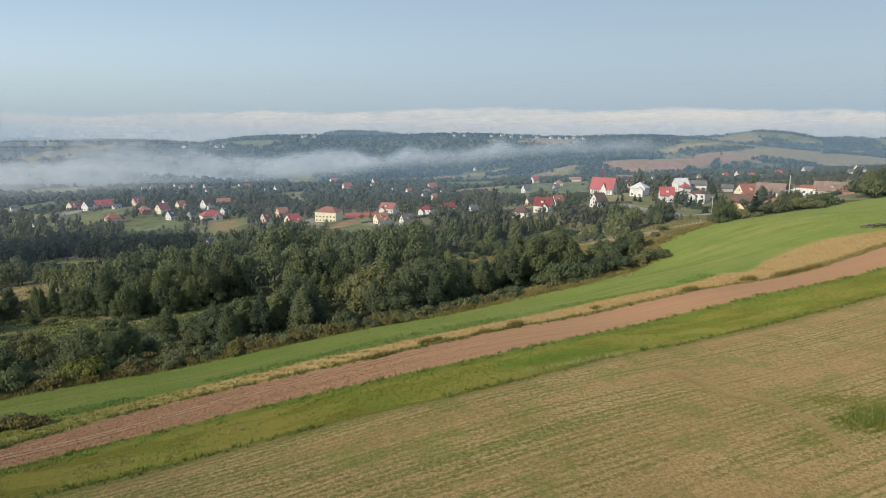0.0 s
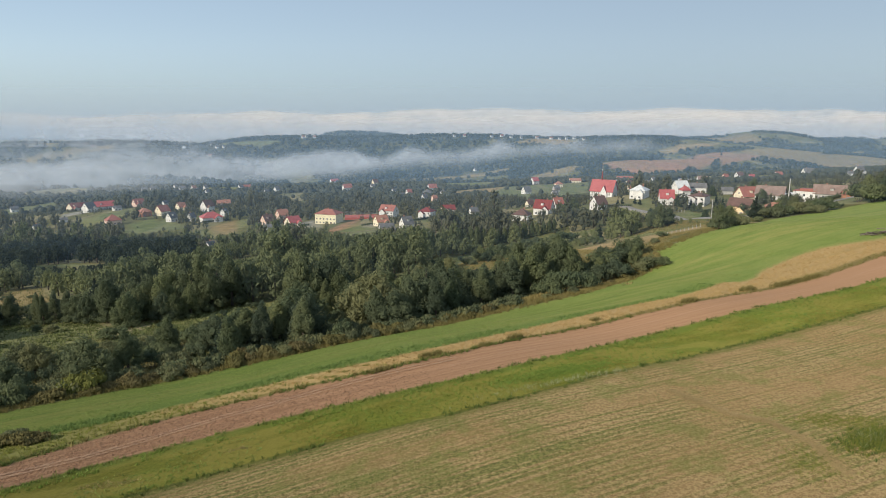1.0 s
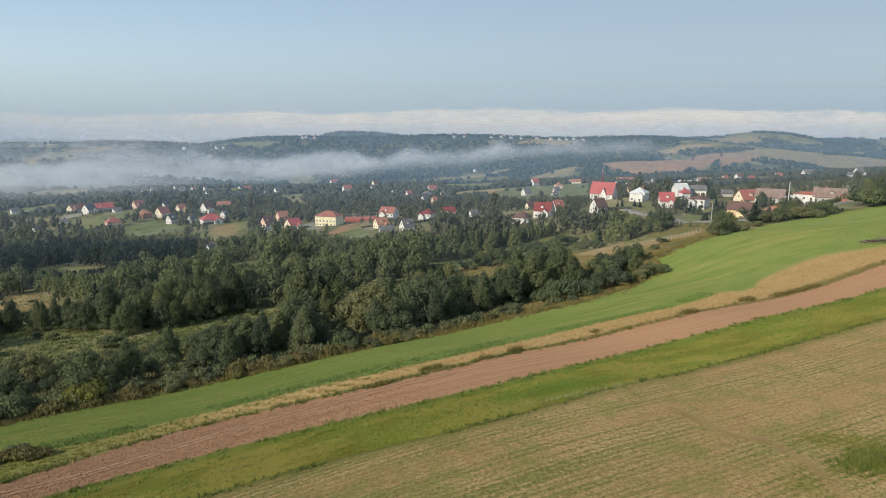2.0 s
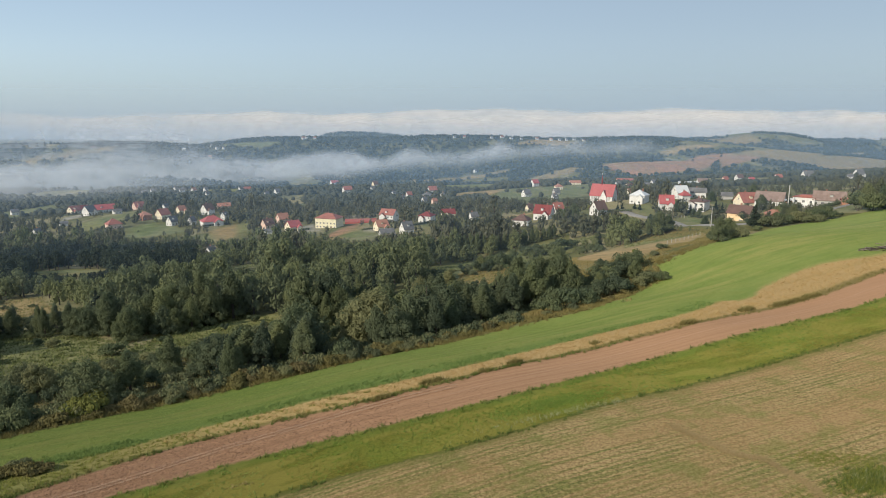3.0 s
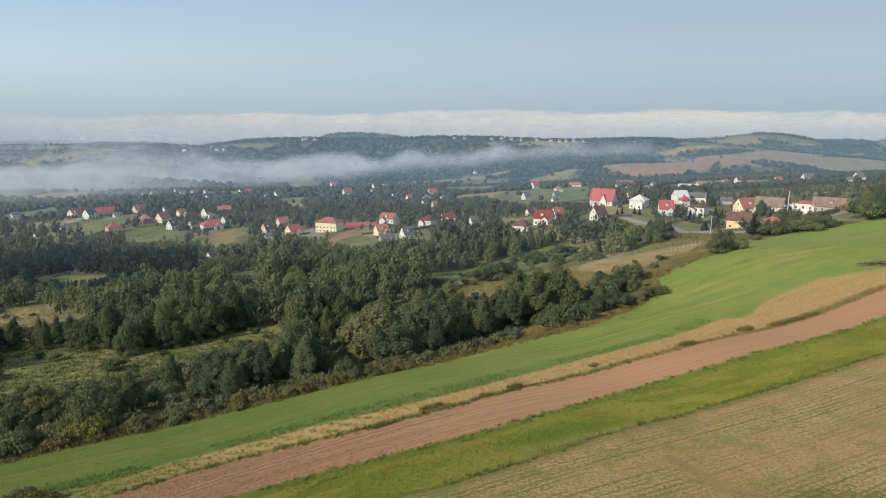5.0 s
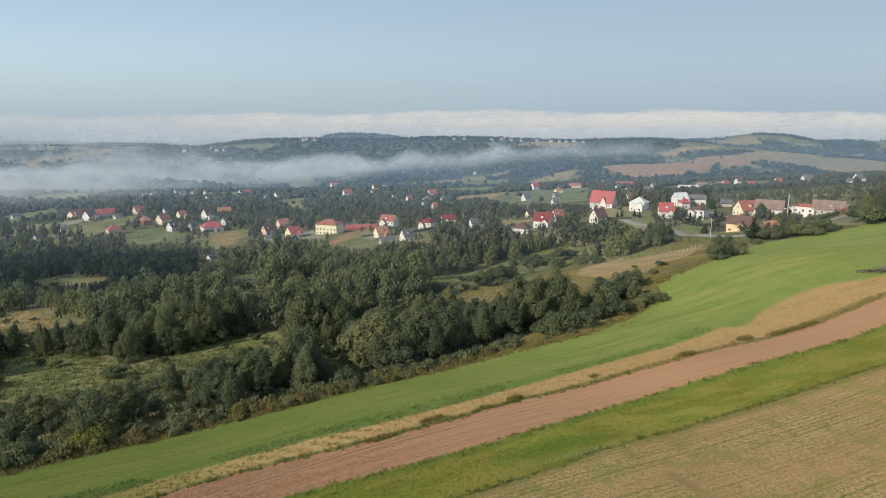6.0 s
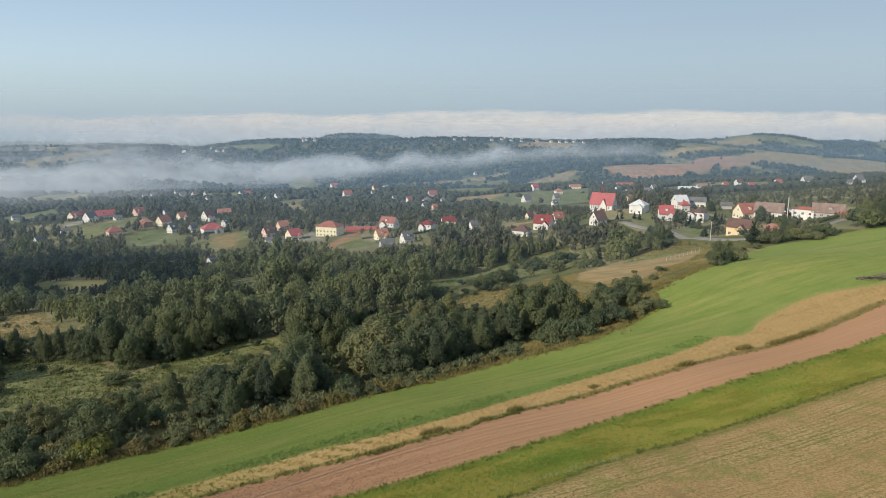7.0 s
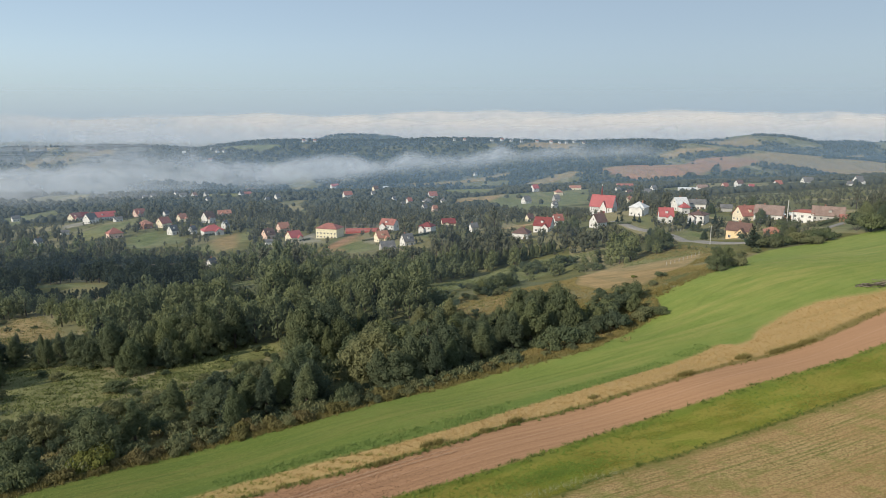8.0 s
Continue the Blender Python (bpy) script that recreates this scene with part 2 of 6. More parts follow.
plot(TAN, (3, 188), (21, 204), (18, 174), (5, 174))
plot(GRASS, (-14, 286), (62, 324), (64, 303), (19, 276))
plot(TAN, (16, 122), (22, 140), (40, 140), (34, 120))
plot(MEADOW, (-190, 476), (-174, 603), (-158, 551), (-162, 467))
plot(TAN, (-87, 446), (-64, 509), (-52, 487), (-68, 422))
plot(GRASS, (-66, 426), (-51, 476), (-43, 421), (-54, 402))
plot(GRASS, (-259, 523), (-249, 594), (-207, 531), (-239, 505))
plot(YARD_GREY, (-110, 509), (-102, 529), (-90, 490), (-112, 490))
plot(STRAW, (18, 990), (99, 1049), (47, 833), (11, 812))
plot(GRASS, (47, 833), (99, 1049), (243, 1091), (162, 737), (85, 683))
plot(GRASS, (-6, 1240), (115, 1240), (68, 1053), (5, 1082))
plot(GRASS, (-577, 854), (-565, 961), (-490, 851), (-485, 736))
plot(MEADOW, (-334, 580), (-342, 743), (-296, 656), (-303, 560))
plot(SOIL, (356, 1525), (746, 1937), (816, 1870), (582, 1456), (404, 1375))
plot(SOIL, (754, 1916), (1026, 1973), (987, 1832), (614, 1460))
plot(TAN, (760, 1660), (900, 1900), (1360, 2050), (1500, 1950), (1100, 1640), (820, 1560))
plot(STRAW, (661, 2085), (875, 2139), (867, 2075), (672, 2008))
plot(TAN, (815, 1907), (1538, 2443), (1482, 2351), (946, 1813))
plot(TAN, (-124, 1727), (183, 1866), (184, 1795), (-107, 1696))
plot(TAN, (-60, 1330), (300, 1560), (320, 1500), (40, 1290))
plot(MEADOW, (-420, 1180), (-60, 1330), (-20, 1270), (-400, 1110))
plot(TAN, (-1239, 1960), (-1130, 1985), (-1010, 1965), (-1162, 1897))
plot(TAN, (-1160, 1788), (-936, 1896), (-906, 1849), (-1101, 1770))
plot(TAN, (980, 2560), (1080, 2760), (1250, 2760), (1220, 2560))
plot(GRASS, (-48, 426), (-17, 489), (-2, 490), (-30, 409))
plot(GRASS, (154, 264), (188, 301), (200, 290), (160, 244))
plot(GRASS, (126, 300), (140, 352), (160, 391), (150, 395), (134, 380))
plot(STRAW, (40, 487), (75, 499), (72, 480), (41, 470))
plot(STRAW, (42, 204), (54, 258), (78, 274), (104, 254), (93, 233), (65, 189), (54, 169), (43, 179))
plot(MEADOW, (56, 260), (81, 286), (110, 270), (106, 257), (78, 276))
plot(SOIL, (-84, 456), (-73, 535), (-64, 534), (-72, 442))
plot(YARD_GREY, (-114, 540), (-107, 552), (-99, 496), (-117, 503))
plot(LAWN, (-75, 449), (-56, 490), (-48, 436), (-59, 428))
plot(YARD_GREY, (-60, 489), (-50, 493), (-46, 453), (-55, 460))
plot(LAWN, (-272, 560), (-267, 604), (-243, 563), (-235, 513))
plot(TAN, (-191, 528), (-182, 579), (-156, 494), (-164, 474))
plot(YARD_GREY, (-390, 671), (-393, 738), (-362, 680), (-368, 631))
plot(LAWN, (-332, 634), (-329, 694), (-314, 660), (-312, 596))
plot(LAWN, (121, 427), (136, 435), (127, 393), (122, 407))
plot(LAWN, (136, 375), (154, 385), (144, 356), (135, 361))
plot(STRAW, (230, 2200), (330, 2330), (470, 2300), (400, 2190))
plot(GRASS, (-760, 2120), (-700, 2240), (-540, 2230), (-560, 2120))


def glade(colour, half, *line):
    """A band of grass between the tree belts."""
    for (ax, ay), (bx, by) in zip(line, line[1:]):
        n = math.hypot(bx - ax, by - ay)
        ux, uy = (bx - ax) / n, (by - ay) / n
        ax, ay, bx, by = ax - ux * 1.5, ay - uy * 1.5, bx + ux * 1.5, by + uy * 1.5
        plot(colour, *((x - uy * s * half, y + ux * s * half) for x, y in ((ax, ay), (bx, by)) for s in (-1, 1)))


plot(MEADOW, (-113, 160), (-82, 149), (-70, 137), (-64, 121), (-67, 112), (-75, 105))
plot(TAN, (-158, 218), (-168, 254), (-158, 250), (-124, 207), (-115, 191), (-142, 194))
glade(MEADOW, 5.0, (-61, 129), (-57, 137), (-54, 150), (-45, 159), (-41, 160))
glade(GRASS, 5.5, (-222, 352), (-205, 351), (-180, 340))
glade(GRASS, 7.0, (-100, 301), (-86, 306))
glade(MEADOW, 3.5, (-25, 131), (-23, 145))
glade(GRASS, 6.0, (-6, 250), (12, 299), (32, 315), (49, 321), (69, 323), (84, 324))
glade(TAN, 5.0, (5, 181), (14, 189), (21, 200))


def inside(p, x, y):
    """1 inside a plot, falling to 0 past its edge."""
    ring = p[4]
    soft_edge = 1.5 + 0.004 * p[1]
    d = 1e9
    for (ax, ay), (bx, by) in zip(ring, ring[1:] + ring[:1]):
        n = math.hypot(bx - ax, by - ay)
        d = np.minimum(d, ((bx - ax) * (y - ay) - (by - ay) * (x - ax)) / n)
    return np.clip(d / soft_edge + 0.5, 0, 1)


def wooded(x, y):
    """Whether far land lies under trees."""
    a, b = x / K, y / K
    c = noise.fractal(Vector((x * 0.0035, y * 0.0026, 1.0)), 0.9, 2.0, 2)
    if 1600 < b < 2200 and -760 < a < 620 or b > 2450 and a < 100:
        return c > -0.8
    if 1180 < b <= 1600 or b >= 2200:
        return c > -0.45
    return c > (-0.3 if b < 1000 else -0.25)


def mesh_object(name, verts, faces, mat, parent=None, smooth=False):
    me = bpy.data.meshes.new(name)
    me.from_pydata(verts, [], faces)
    me.materials.append(mat)
    if smooth:
        me.polygons.foreach_set("use_smooth", [True] * len(me.polygons))
    ob = new(name, me)
    ob.parent = parent
    return ob


def part(name, bm, mat, parent, label=""):
    me = bpy.data.meshes.new(name)
    bm.to_mesh(me)
    bm.free()
    me.materials.append(mat)
    ob = new(name, me)
    ob.parent = parent
    return tagged(ob, label)


# ---- ground: one sheet to the horizon ----
def ground_material():
    m, n, l, b = material("land", 0.95, 0, 0.1)
    co = n.new("ShaderNodeTexCoord").outputs["Object"]
    at = n.new("ShaderNodeAttribute")
    at.attribute_name = "lie"  # along the strips, across them in metres, strip number
    sep = n.new("ShaderNodeSeparateXYZ")
    l.new(at.outputs["Vector"], sep.inputs[0])
    cover = n.new("ShaderNodeAttribute")
    cover.attribute_name = "cover"
    lie = at.outputs["Vector"]
    fine = noise_node(n, l, co, 2.2, 5, 0.7)
    grain = noise_node(n, l, co, 9.0, 4, 0.7)
    broad = noise_node(n, l, co, 0.09, 4)
    rows = noise_node(n, l, lie, 1.0, 4, 0.65, (0.03, 1.7, 0))
    swath = noise_node(n, l, lie, 1.0, 4, 0.6, (0.016, 0.33, 0))
    clots = noise_node(n, l, lie, 1.0, 5, 0.72, (1.9, 6.5, 0))
    wobble = math_node(n, l, "MULTIPLY", math_node(n, l, "SUBTRACT", fine, 0.5), 0.14)
    wobble2 = math_node(n, l, "MULTIPLY", math_node(n, l, "SUBTRACT", broad, 0.5), 0.07)
    strip = math_node(n, l, "ADD", math_node(n, l, "ADD", sep.outputs[2], wobble), wobble2)
    speck = ramp(n, l, noise_node(n, l, co, 22.0, 3, 0.75), 0.3, 0.7)
    g1 = ramp(n, l, grain, 0.3, 0.7)
    g2 = ramp(n, l, clots, 0.3, 0.7)
    g3 = ramp(n, l, broad, 0.38, 0.62)

    def band(lo, hi, edge_w):
        return math_node(n, l, "MULTIPLY", ramp(n, l, strip, lo - edge_w, lo + edge_w), math_node(n, l, "SUBTRACT", 1.0, ramp(n, l, strip, hi - edge_w, hi + edge_w)))

    def weigh(*terms):
        total = None
        for v, k in terms:
            q = math_node(n, l, "MULTIPLY", v, k)
            total = q if total is None else math_node(n, l, "ADD", total, q)
        return total

    # cut stubble: straw swaths over green
    tuft = ramp(n, l, noise_node(n, l, co, 3.6, 3, 0.6), 0.33, 0.67)
    comb = n.new("ShaderNodeMath")  # the drill rows, a little uneven
    comb.operation = "SINE"
    l.new(math_node(n, l, "ADD", math_node(n, l, "MULTIPLY", sep.outputs[1], 9.4), math_node(n, l, "MULTIPLY", noise_node(n, l, lie, 1.0, 3, 0.6, (0.05, 0.4, 0)), 9.0)), comb.inputs[0])
    drill = math_node(n, l, "MULTIPLY_ADD", comb.outputs[0], 0.5)
    drill.node.inputs[2].default_value = 0.5
    bits = weigh((g2, 0.12), (g1, 0.33), (speck, 0.33), (tuft, 0.22))
    straw = mix_node(n, l, ramp(n, l, bits, 0.34, 0.66), (0.21, 0.14, 0.062), (0.50, 0.365, 0.18))
    green = mix_node(n, l, ramp(n, l, bits, 0.34, 0.66), (0.104, 0.104, 0.033), (0.280, 0.262, 0.090))
    stubble = mix_node(n, l, ramp(n, l, weigh((rows, 0.70), (swath, 0.46), (clots, 0.10), (drill, 0.14), (tuft, 0.05), (broad, 0.10), (ramp(n, l, sep.outputs[0], -35, 55), 0.09)), 0.745, 0.905), green, straw)
    ruddy = math_node(n, l, "MULTIPLY", ramp(n, l, weigh((noise_node(n, l, lie, 1.0, 4, 0.6, (0.05, 0.13, 0)), 0.8), (sep.outputs[0], 0.0016)), 0.40, 0.56), 0.6)
    stubble = mix_node(n, l, ruddy, stubble, mix_node(n, l, bits, (0.215, 0.125, 0.055), (0.47, 0.315, 0.15)))
    turf = math_node(n, l, "MULTIPLY", ramp(n, l, weigh((noise_node(n, l, co, 0.23, 4, 0.65), 1.0), (clots, 0.25)), 0.63, 0.76), 0.5)
    stubble = mix_node(n, l, turf, stubble, mix_node(n, l, bits, (0.085, 0.11, 0.022), (0.24, 0.27, 0.075)))
    stubble = mix_node(n, l, math_node(n, l, "MULTIPLY", band(-0.12, 0.3, 0.08), 0.5), stubble, (0.15, 0.15, 0.04))
    # grass strips
    lush = mix_node(n, l, ramp(n, l, weigh((g1, 0.3), (g2, 0.3), (speck, 0.4)), 0.3, 0.7), (0.085, 0.087, 0.012), (0.225, 0.205, 0.036))
    g4 = ramp(n, l, noise_node(n, l, lie, 1.0, 4, 0.6, (0.09, 0.3, 0)), 0.42, 0.55)
    lush = mix_node(n, l, math_node(n, l, "MULTIPLY", g3, 0.45), lush, mix_node(n, l, bits, (0.10, 0.165, 0.018), (0.26, 0.33, 0.055)))
    lush = mix_node(n, l, math_node(n, l, "MULTIPLY", g4, 0.65), lush, mix_node(n, l, bits, (0.18, 0.155, 0.03), (0.35, 0.31, 0.075)))
    lush = mix_node(n, l, math_node(n, l, "MULTIPLY", band(0.82, 1.3, 0.08), 0.5), lush, (0.115, 0.165, 0.03))
    # dark line at the stubble edge: the grass lip's shadow, put into the colour
    lush = mix_node(n, l, math_node(n, l, "MULTIPLY", band(-0.5, 0.05, 0.02), 0.75), lush, (0.085, 0.10, 0.025))
    plough = mix_node(n, l, ramp(n, l, weigh((fine, 0.08), (rows, 0.34), (grain, 0.34), (speck, 0.24)), 0.32, 0.68), (0.19, 0.104, 0.058), (0.50, 0.298, 0.172))
    plough = mix_node(n, l, math_node(n, l, "MULTIPLY", ramp(n, l, sep.outputs[0], 0, 90), 0.6), plough, (0.41, 0.235, 0.128))  # harrowed finer uphill
    plough = mix_node(n, l, math_node(n, l, "MULTIPLY", band(1.44, 1.447, 0.016), 0.55), plough, (0.45, 0.29, 0.19))
    plough = mix_node(n, l, math_node(n, l, "MULTIPLY", band(1.545, 1.552, 0.016), 0.5), plough, (0.56, 0.38, 0.28))
    plough = mix_node(n, l, 1.0, plough, mix_node(n, l, ramp(n, l, sep.outputs[0], -40, 60), (0.63, 0.63, 0.65), (1.10, 1.08, 1.05)), "MULTIPLY")  # darker at the low end: shade among its coarser clods, put into the colour
    dry = mix_node(n, l, ramp(n, l, weigh((g1, 0.3), (g2, 0.3), (speck, 0.4)), 0.3, 0.7), (0.29, 0.18, 0.068), (0.56, 0.40, 0.185))
    dry = mix_node(n, l, math_node(n, l, "MULTIPLY", ramp(n, l, weigh((swath, 0.6), (fine, 0.4)), 0.5, 0.64), 0.45), dry, (0.20, 0.17, 0.05))
    dry = mix_node(n, l, math_node(n, l, "MULTIPLY", band(1.7, 2.16, 0.08), 0.8), dry, (0.16, 0.13, 0.042))
    dull = math_node(n, l, "MULTIPLY", math_node(n, l, "SUBTRACT", 1.0, ramp(n, l, sep.outputs[0], -14, 20)), 0.85)  # greener and shorter at the low end
    dry = mix_node(n, l, dull, dry, mix_node(n, l, bits, (0.085, 0.105, 0.026), (0.215, 0.225, 0.065)))
    field = mix_node(n, l, ramp(n, l, weigh((g1, 0.3), (g2, 0.3), (speck, 0.4)), 0.3, 0.7), (0.108, 0.150, 0.032), (0.258, 0.306, 0.080))
    field = mix_node(n, l, math_node(n, l, "MULTIPLY", weigh((g3, 0.5), (ramp(n, l, swath, 0.4, 0.65), 0.5)), 0.5), field, mix_node(n, l, bits, (0.21, 0.21, 0.058), (0.40, 0.375, 0.135)))
    field = mix_node(n, l, math_node(n, l, "MULTIPLY", ramp(n, l, noise_node(n, l, co, 0.16, 4), 0.5, 0.66), 0.5), field, mix_node(n, l, bits, (0.13, 0.185, 0.045), (0.27, 0.32, 0.095)))
    field = mix_node(n, l, math_node(n, l, "MULTIPLY", band(3.60, 3.625, 0.012), 0.35), field, (0.10, 0.13, 0.04))
    streak = ramp(n, l, weigh((noise_node(n, l, lie, 1.0, 4, 0.65, (0.025, 0.35, 0)), 0.8), (fine, 0.2)), 0.44, 0.60)
    field = mix_node(n, l, math_node(n, l, "MULTIPLY", math_node(n, l, "MULTIPLY", band(3.22, 3.74, 0.12), 0.75), streak), field, mix_node(n, l, bits, (0.22, 0.205, 0.06), (0.38, 0.345, 0.125)))
    field = mix_node(n, l, math_node(n, l, "MULTIPLY", band(2.7, 3.16, 0.09), math_node(n, l, "SUBTRACT", 0.62, math_node(n, l, "MULTIPLY", ramp(n, l, sep.outputs[0], 50, 85), 0.5))), field, mix_node(n, l, bits, (0.082, 0.136, 0.036), (0.20, 0.262, 0.078)))
    rank = ramp(n, l, weigh((noise_node(n, l, lie, 1.0, 5, 0.65, (0.09, 0.75, 0)), 0.75), (fine, 0.25)), 0.47, 0.60)
    field = mix_node(n, l, math_node(n, l, "MULTIPLY", rank, 0.5), field, mix_node(n, l, bits, (0.085, 0.135, 0.032), (0.19, 0.25, 0.066)))
    thin = mix_node(n, l, ramp(n, l, sep.outputs[0], -40, 110), (0.57, 0.62, 0.50), (1.03, 1.06, 0.98))  # the field's tone, darker at the low end and brighter uphill
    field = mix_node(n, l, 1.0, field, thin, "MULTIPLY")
    rough = mix_node(n, l, 1.0, cover.outputs["Color"], mix_node(n, l, weigh((ramp(n, l, fine, 0.25, 0.75), 0.6), (g3, 0.4)), (0.55, 0.58, 0.5), (1.35, 1.28, 1.2)), "MULTIPLY")
    # gardens, hay and fallow: narrow parcels that run down the slope
    lot = n.new("ShaderNodeTexVoronoi")
    lot.inputs["Scale"].default_value = 1.0
    mp = n.new("ShaderNodeMapping")
    mp.inputs["Rotation"].default_value, mp.inputs["Scale"].default_value = (0, 0, radians(24)), (0.06, 0.011, 0)
    l.new(co, mp.inputs["Vector"])
    l.new(mp.outputs[0], lot.inputs["Vector"])
    lot_rgb = n.new("ShaderNodeSeparateColor")
    l.new(lot.outputs["Color"], lot_rgb.inputs[0])
    open_land = math_node(n, l, "SUBTRACT", 1.0, math_node(n, l, "MULTIPLY", cover.outputs["Alpha"], 0.6))
    rough = mix_node(n, l, math_node(n, l, "MULTIPLY", math_node(n, l, "MULTIPLY", ramp(n, l, lot_rgb.outputs[0], 0.1, 0.7), 0.9), open_land), rough, mix_node(n, l, lot_rgb.outputs[1], (0.11, 0.125, 0.06), (0.34, 0.285, 0.16)))
    rough = mix_node(n, l, math_node(n, l, "MULTIPLY", math_node(n, l, "MULTIPLY", ramp(n, l, noise_node(n, l, co, 0.3, 5, 0.72), 0.35, 0.7), 0.5), math_node(n, l, "ADD", math_node(n, l, "MULTIPLY", open_land, 0.5), 0.4)), rough, (0.10, 0.105, 0.04))
    low_end = ramp(n, l, sep.outputs[0], -45, 60)  # darker tone towards the valley, for the near strip and the stubble
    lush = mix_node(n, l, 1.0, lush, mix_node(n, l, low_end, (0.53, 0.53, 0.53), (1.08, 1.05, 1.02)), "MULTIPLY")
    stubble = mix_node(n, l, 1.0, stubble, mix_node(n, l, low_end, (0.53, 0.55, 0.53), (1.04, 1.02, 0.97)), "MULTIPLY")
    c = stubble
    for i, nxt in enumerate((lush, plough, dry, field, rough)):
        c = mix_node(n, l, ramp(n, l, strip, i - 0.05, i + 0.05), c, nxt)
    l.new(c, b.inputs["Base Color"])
    bp = n.new("ShaderNodeBump")
    bp.inputs["Strength"].default_value, bp.inputs["Distance"].default_value = 0.7, 0.17
    l.new(math_node(n, l, "ADD", math_node(n, l, "MULTIPLY", fine, 0.7), math_node(n, l, "MULTIPLY", grain, 0.5)), bp.inputs["Height"])
    l.new(bp.outputs[0], b.inputs["Normal"])
    return m


def build_ground():
    ys = [-3500, -2500, -1700, -1100, -700, -420, -250, -140, -70, -25]
    y, step = 0.0, 2.0
    while y < 6400:
        ys.append(y)
        step = 2.0 if y < 20 else max(1.0, 0.019 * (y - 20))
        y += step
    us = np.linspace(-1.25, 1.25, 401)
    Y = np.repeat(np.array(ys)[:, None], len(us), 1)
    X = us[None, :] * np.sqrt(Y**2 + 300.0**2)
    Z = height(X, Y)
    s = across(X, Y)
    bed = (s > 1.05) & (s < 1.95)
    Z = Z + np.where(bed, -0.08, 0.0)
    verts = np.stack([X, Y, Z], -1).reshape(-1, 3)
    r, c = len(ys), len(us)
    i = (np.arange(r - 1)[:, None] * c + np.arange(c - 1)[None, :]).ravel()
    faces = np.stack([i, i + 1, i + c + 1, i + c], -1)
    ob = mesh_object("ground", verts.tolist(), faces.tolist(), ground_material(), smooth=True)
    lie = ob.data.attributes.new("lie", "FLOAT_VECTOR", "POINT")
    t = math.atan(0.47)
    along, side = X * math.cos(t) + Y * math.sin(t), Y * math.cos(t) - X * math.sin(t)
    lie.data.foreach_set("vector", np.stack([along, side, s], -1).ravel())
    rgb = np.zeros((*X.shape, 4))
    rgb[..., :3] = ROUGH
    for plot in PLOTS:
        k = inside(plot, X, Y)[..., None]
        rgb[..., :3] = rgb[..., :3] * (1 - k) + np.array(plot[5]) * k
        rgb[..., 3] = np.maximum(rgb[..., 3], k[..., 0])
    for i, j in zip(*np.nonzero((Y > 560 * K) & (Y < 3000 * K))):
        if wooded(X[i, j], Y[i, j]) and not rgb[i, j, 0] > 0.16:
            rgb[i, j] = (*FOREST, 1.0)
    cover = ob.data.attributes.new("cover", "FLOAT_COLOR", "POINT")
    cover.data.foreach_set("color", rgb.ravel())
    return tagged(ob, "rolling farmland with mown, green and ploughed strips", "ground", kind="structure")


build_ground()


# ---- houses ----
HOUSES = []
WALL_WORDS = {"white": "white rendered", "cream": "cream rendered", "yellow": "pale yellow", "orange": "apricot rendered", "pink": "pinkish rendered", "grey": "grey rendered", "brick": "red brick"}
ROOF_WORDS = {"red": "bright red metal", "tilered": "red tiled", "darkred": "dark red", "orange": "orange tiled", "brown": "dark brown", "slate": "grey sheet", "oldtile": "weathered tiled", "whitegrey": "pale grey"}


def slab(bm, corners, thick):
    """A roof plane with thickness: corners in order, thickened downwards."""
    top = [bm.verts.new(c) for c in corners]
    low = [bm.verts.new((c[0], c[1], c[2] - thick)) for c in corners]
    bm.faces.new(top)
    bm.faces.new(low[::-1])
    for i in range(len(top)):
        j = (i + 1) % len(top)
        bm.faces.new((top[j], top[i], low[i], low[j]))


def box(bm, x0, y0, z0, x1, y1, z1):
    m = Matrix.Translation(((x0 + x1) / 2, (y0 + y1) / 2, (z0 + z1) / 2)) @ Matrix.Diagonal((x1 - x0, y1 - y0, z1 - z0, 1))
    bmesh.ops.create_cube(bm, size=1, matrix=m)


def prism(bm, l, d, h, r):
    """Walls with a gable at each end, of length l, depth d, eaves h, rise r."""
    p = [(-l, -d, 0), (-l, d, 0), (-l, d, h), (-l, 0, h + r), (-l, -d, h)]
    a = [bm.verts.new(q) for q in p]
    b = [bm.verts.new((l, q[1], q[2])) for q in p]
    bm.faces.new(a[::-1])
    bm.faces.new(b)
    for i in range(5):
        j = (i + 1) % 5
        bm.faces.new((a[i], a[j], b[j], b[i]))


def add_window(parent, m, w, h, name="window"):
    """A window in a wall: m puts x along the wall, y out of it and z up at its middle."""
    bm = bmesh.new()
    f = 0.09
    for x0, z0, x1, z1 in ((-w / 2, -h / 2, -w / 2 + f, h / 2), (w / 2 - f, -h / 2, w / 2, h / 2), (-w / 2 + f, h / 2 - f, w / 2 - f, h / 2), (-w / 2 + f, -h / 2, w / 2 - f, -h / 2 + f), (-f / 2, -h / 2 + f, f / 2, h / 2 - f)):
        box(bm, x0, -0.05, z0, x1, 0.05, z1)
    bm.transform(m)
    frame_ob = part(name, bm, FRAME, parent)
    bm = bmesh.new()
    box(bm, -w / 2 + f, -0.04, -h / 2 + f, w / 2 - f, 0.02, h / 2 - f)
    bm.transform(m)
    part("pane", bm, GLASS, frame_ob, "dark glass pane")


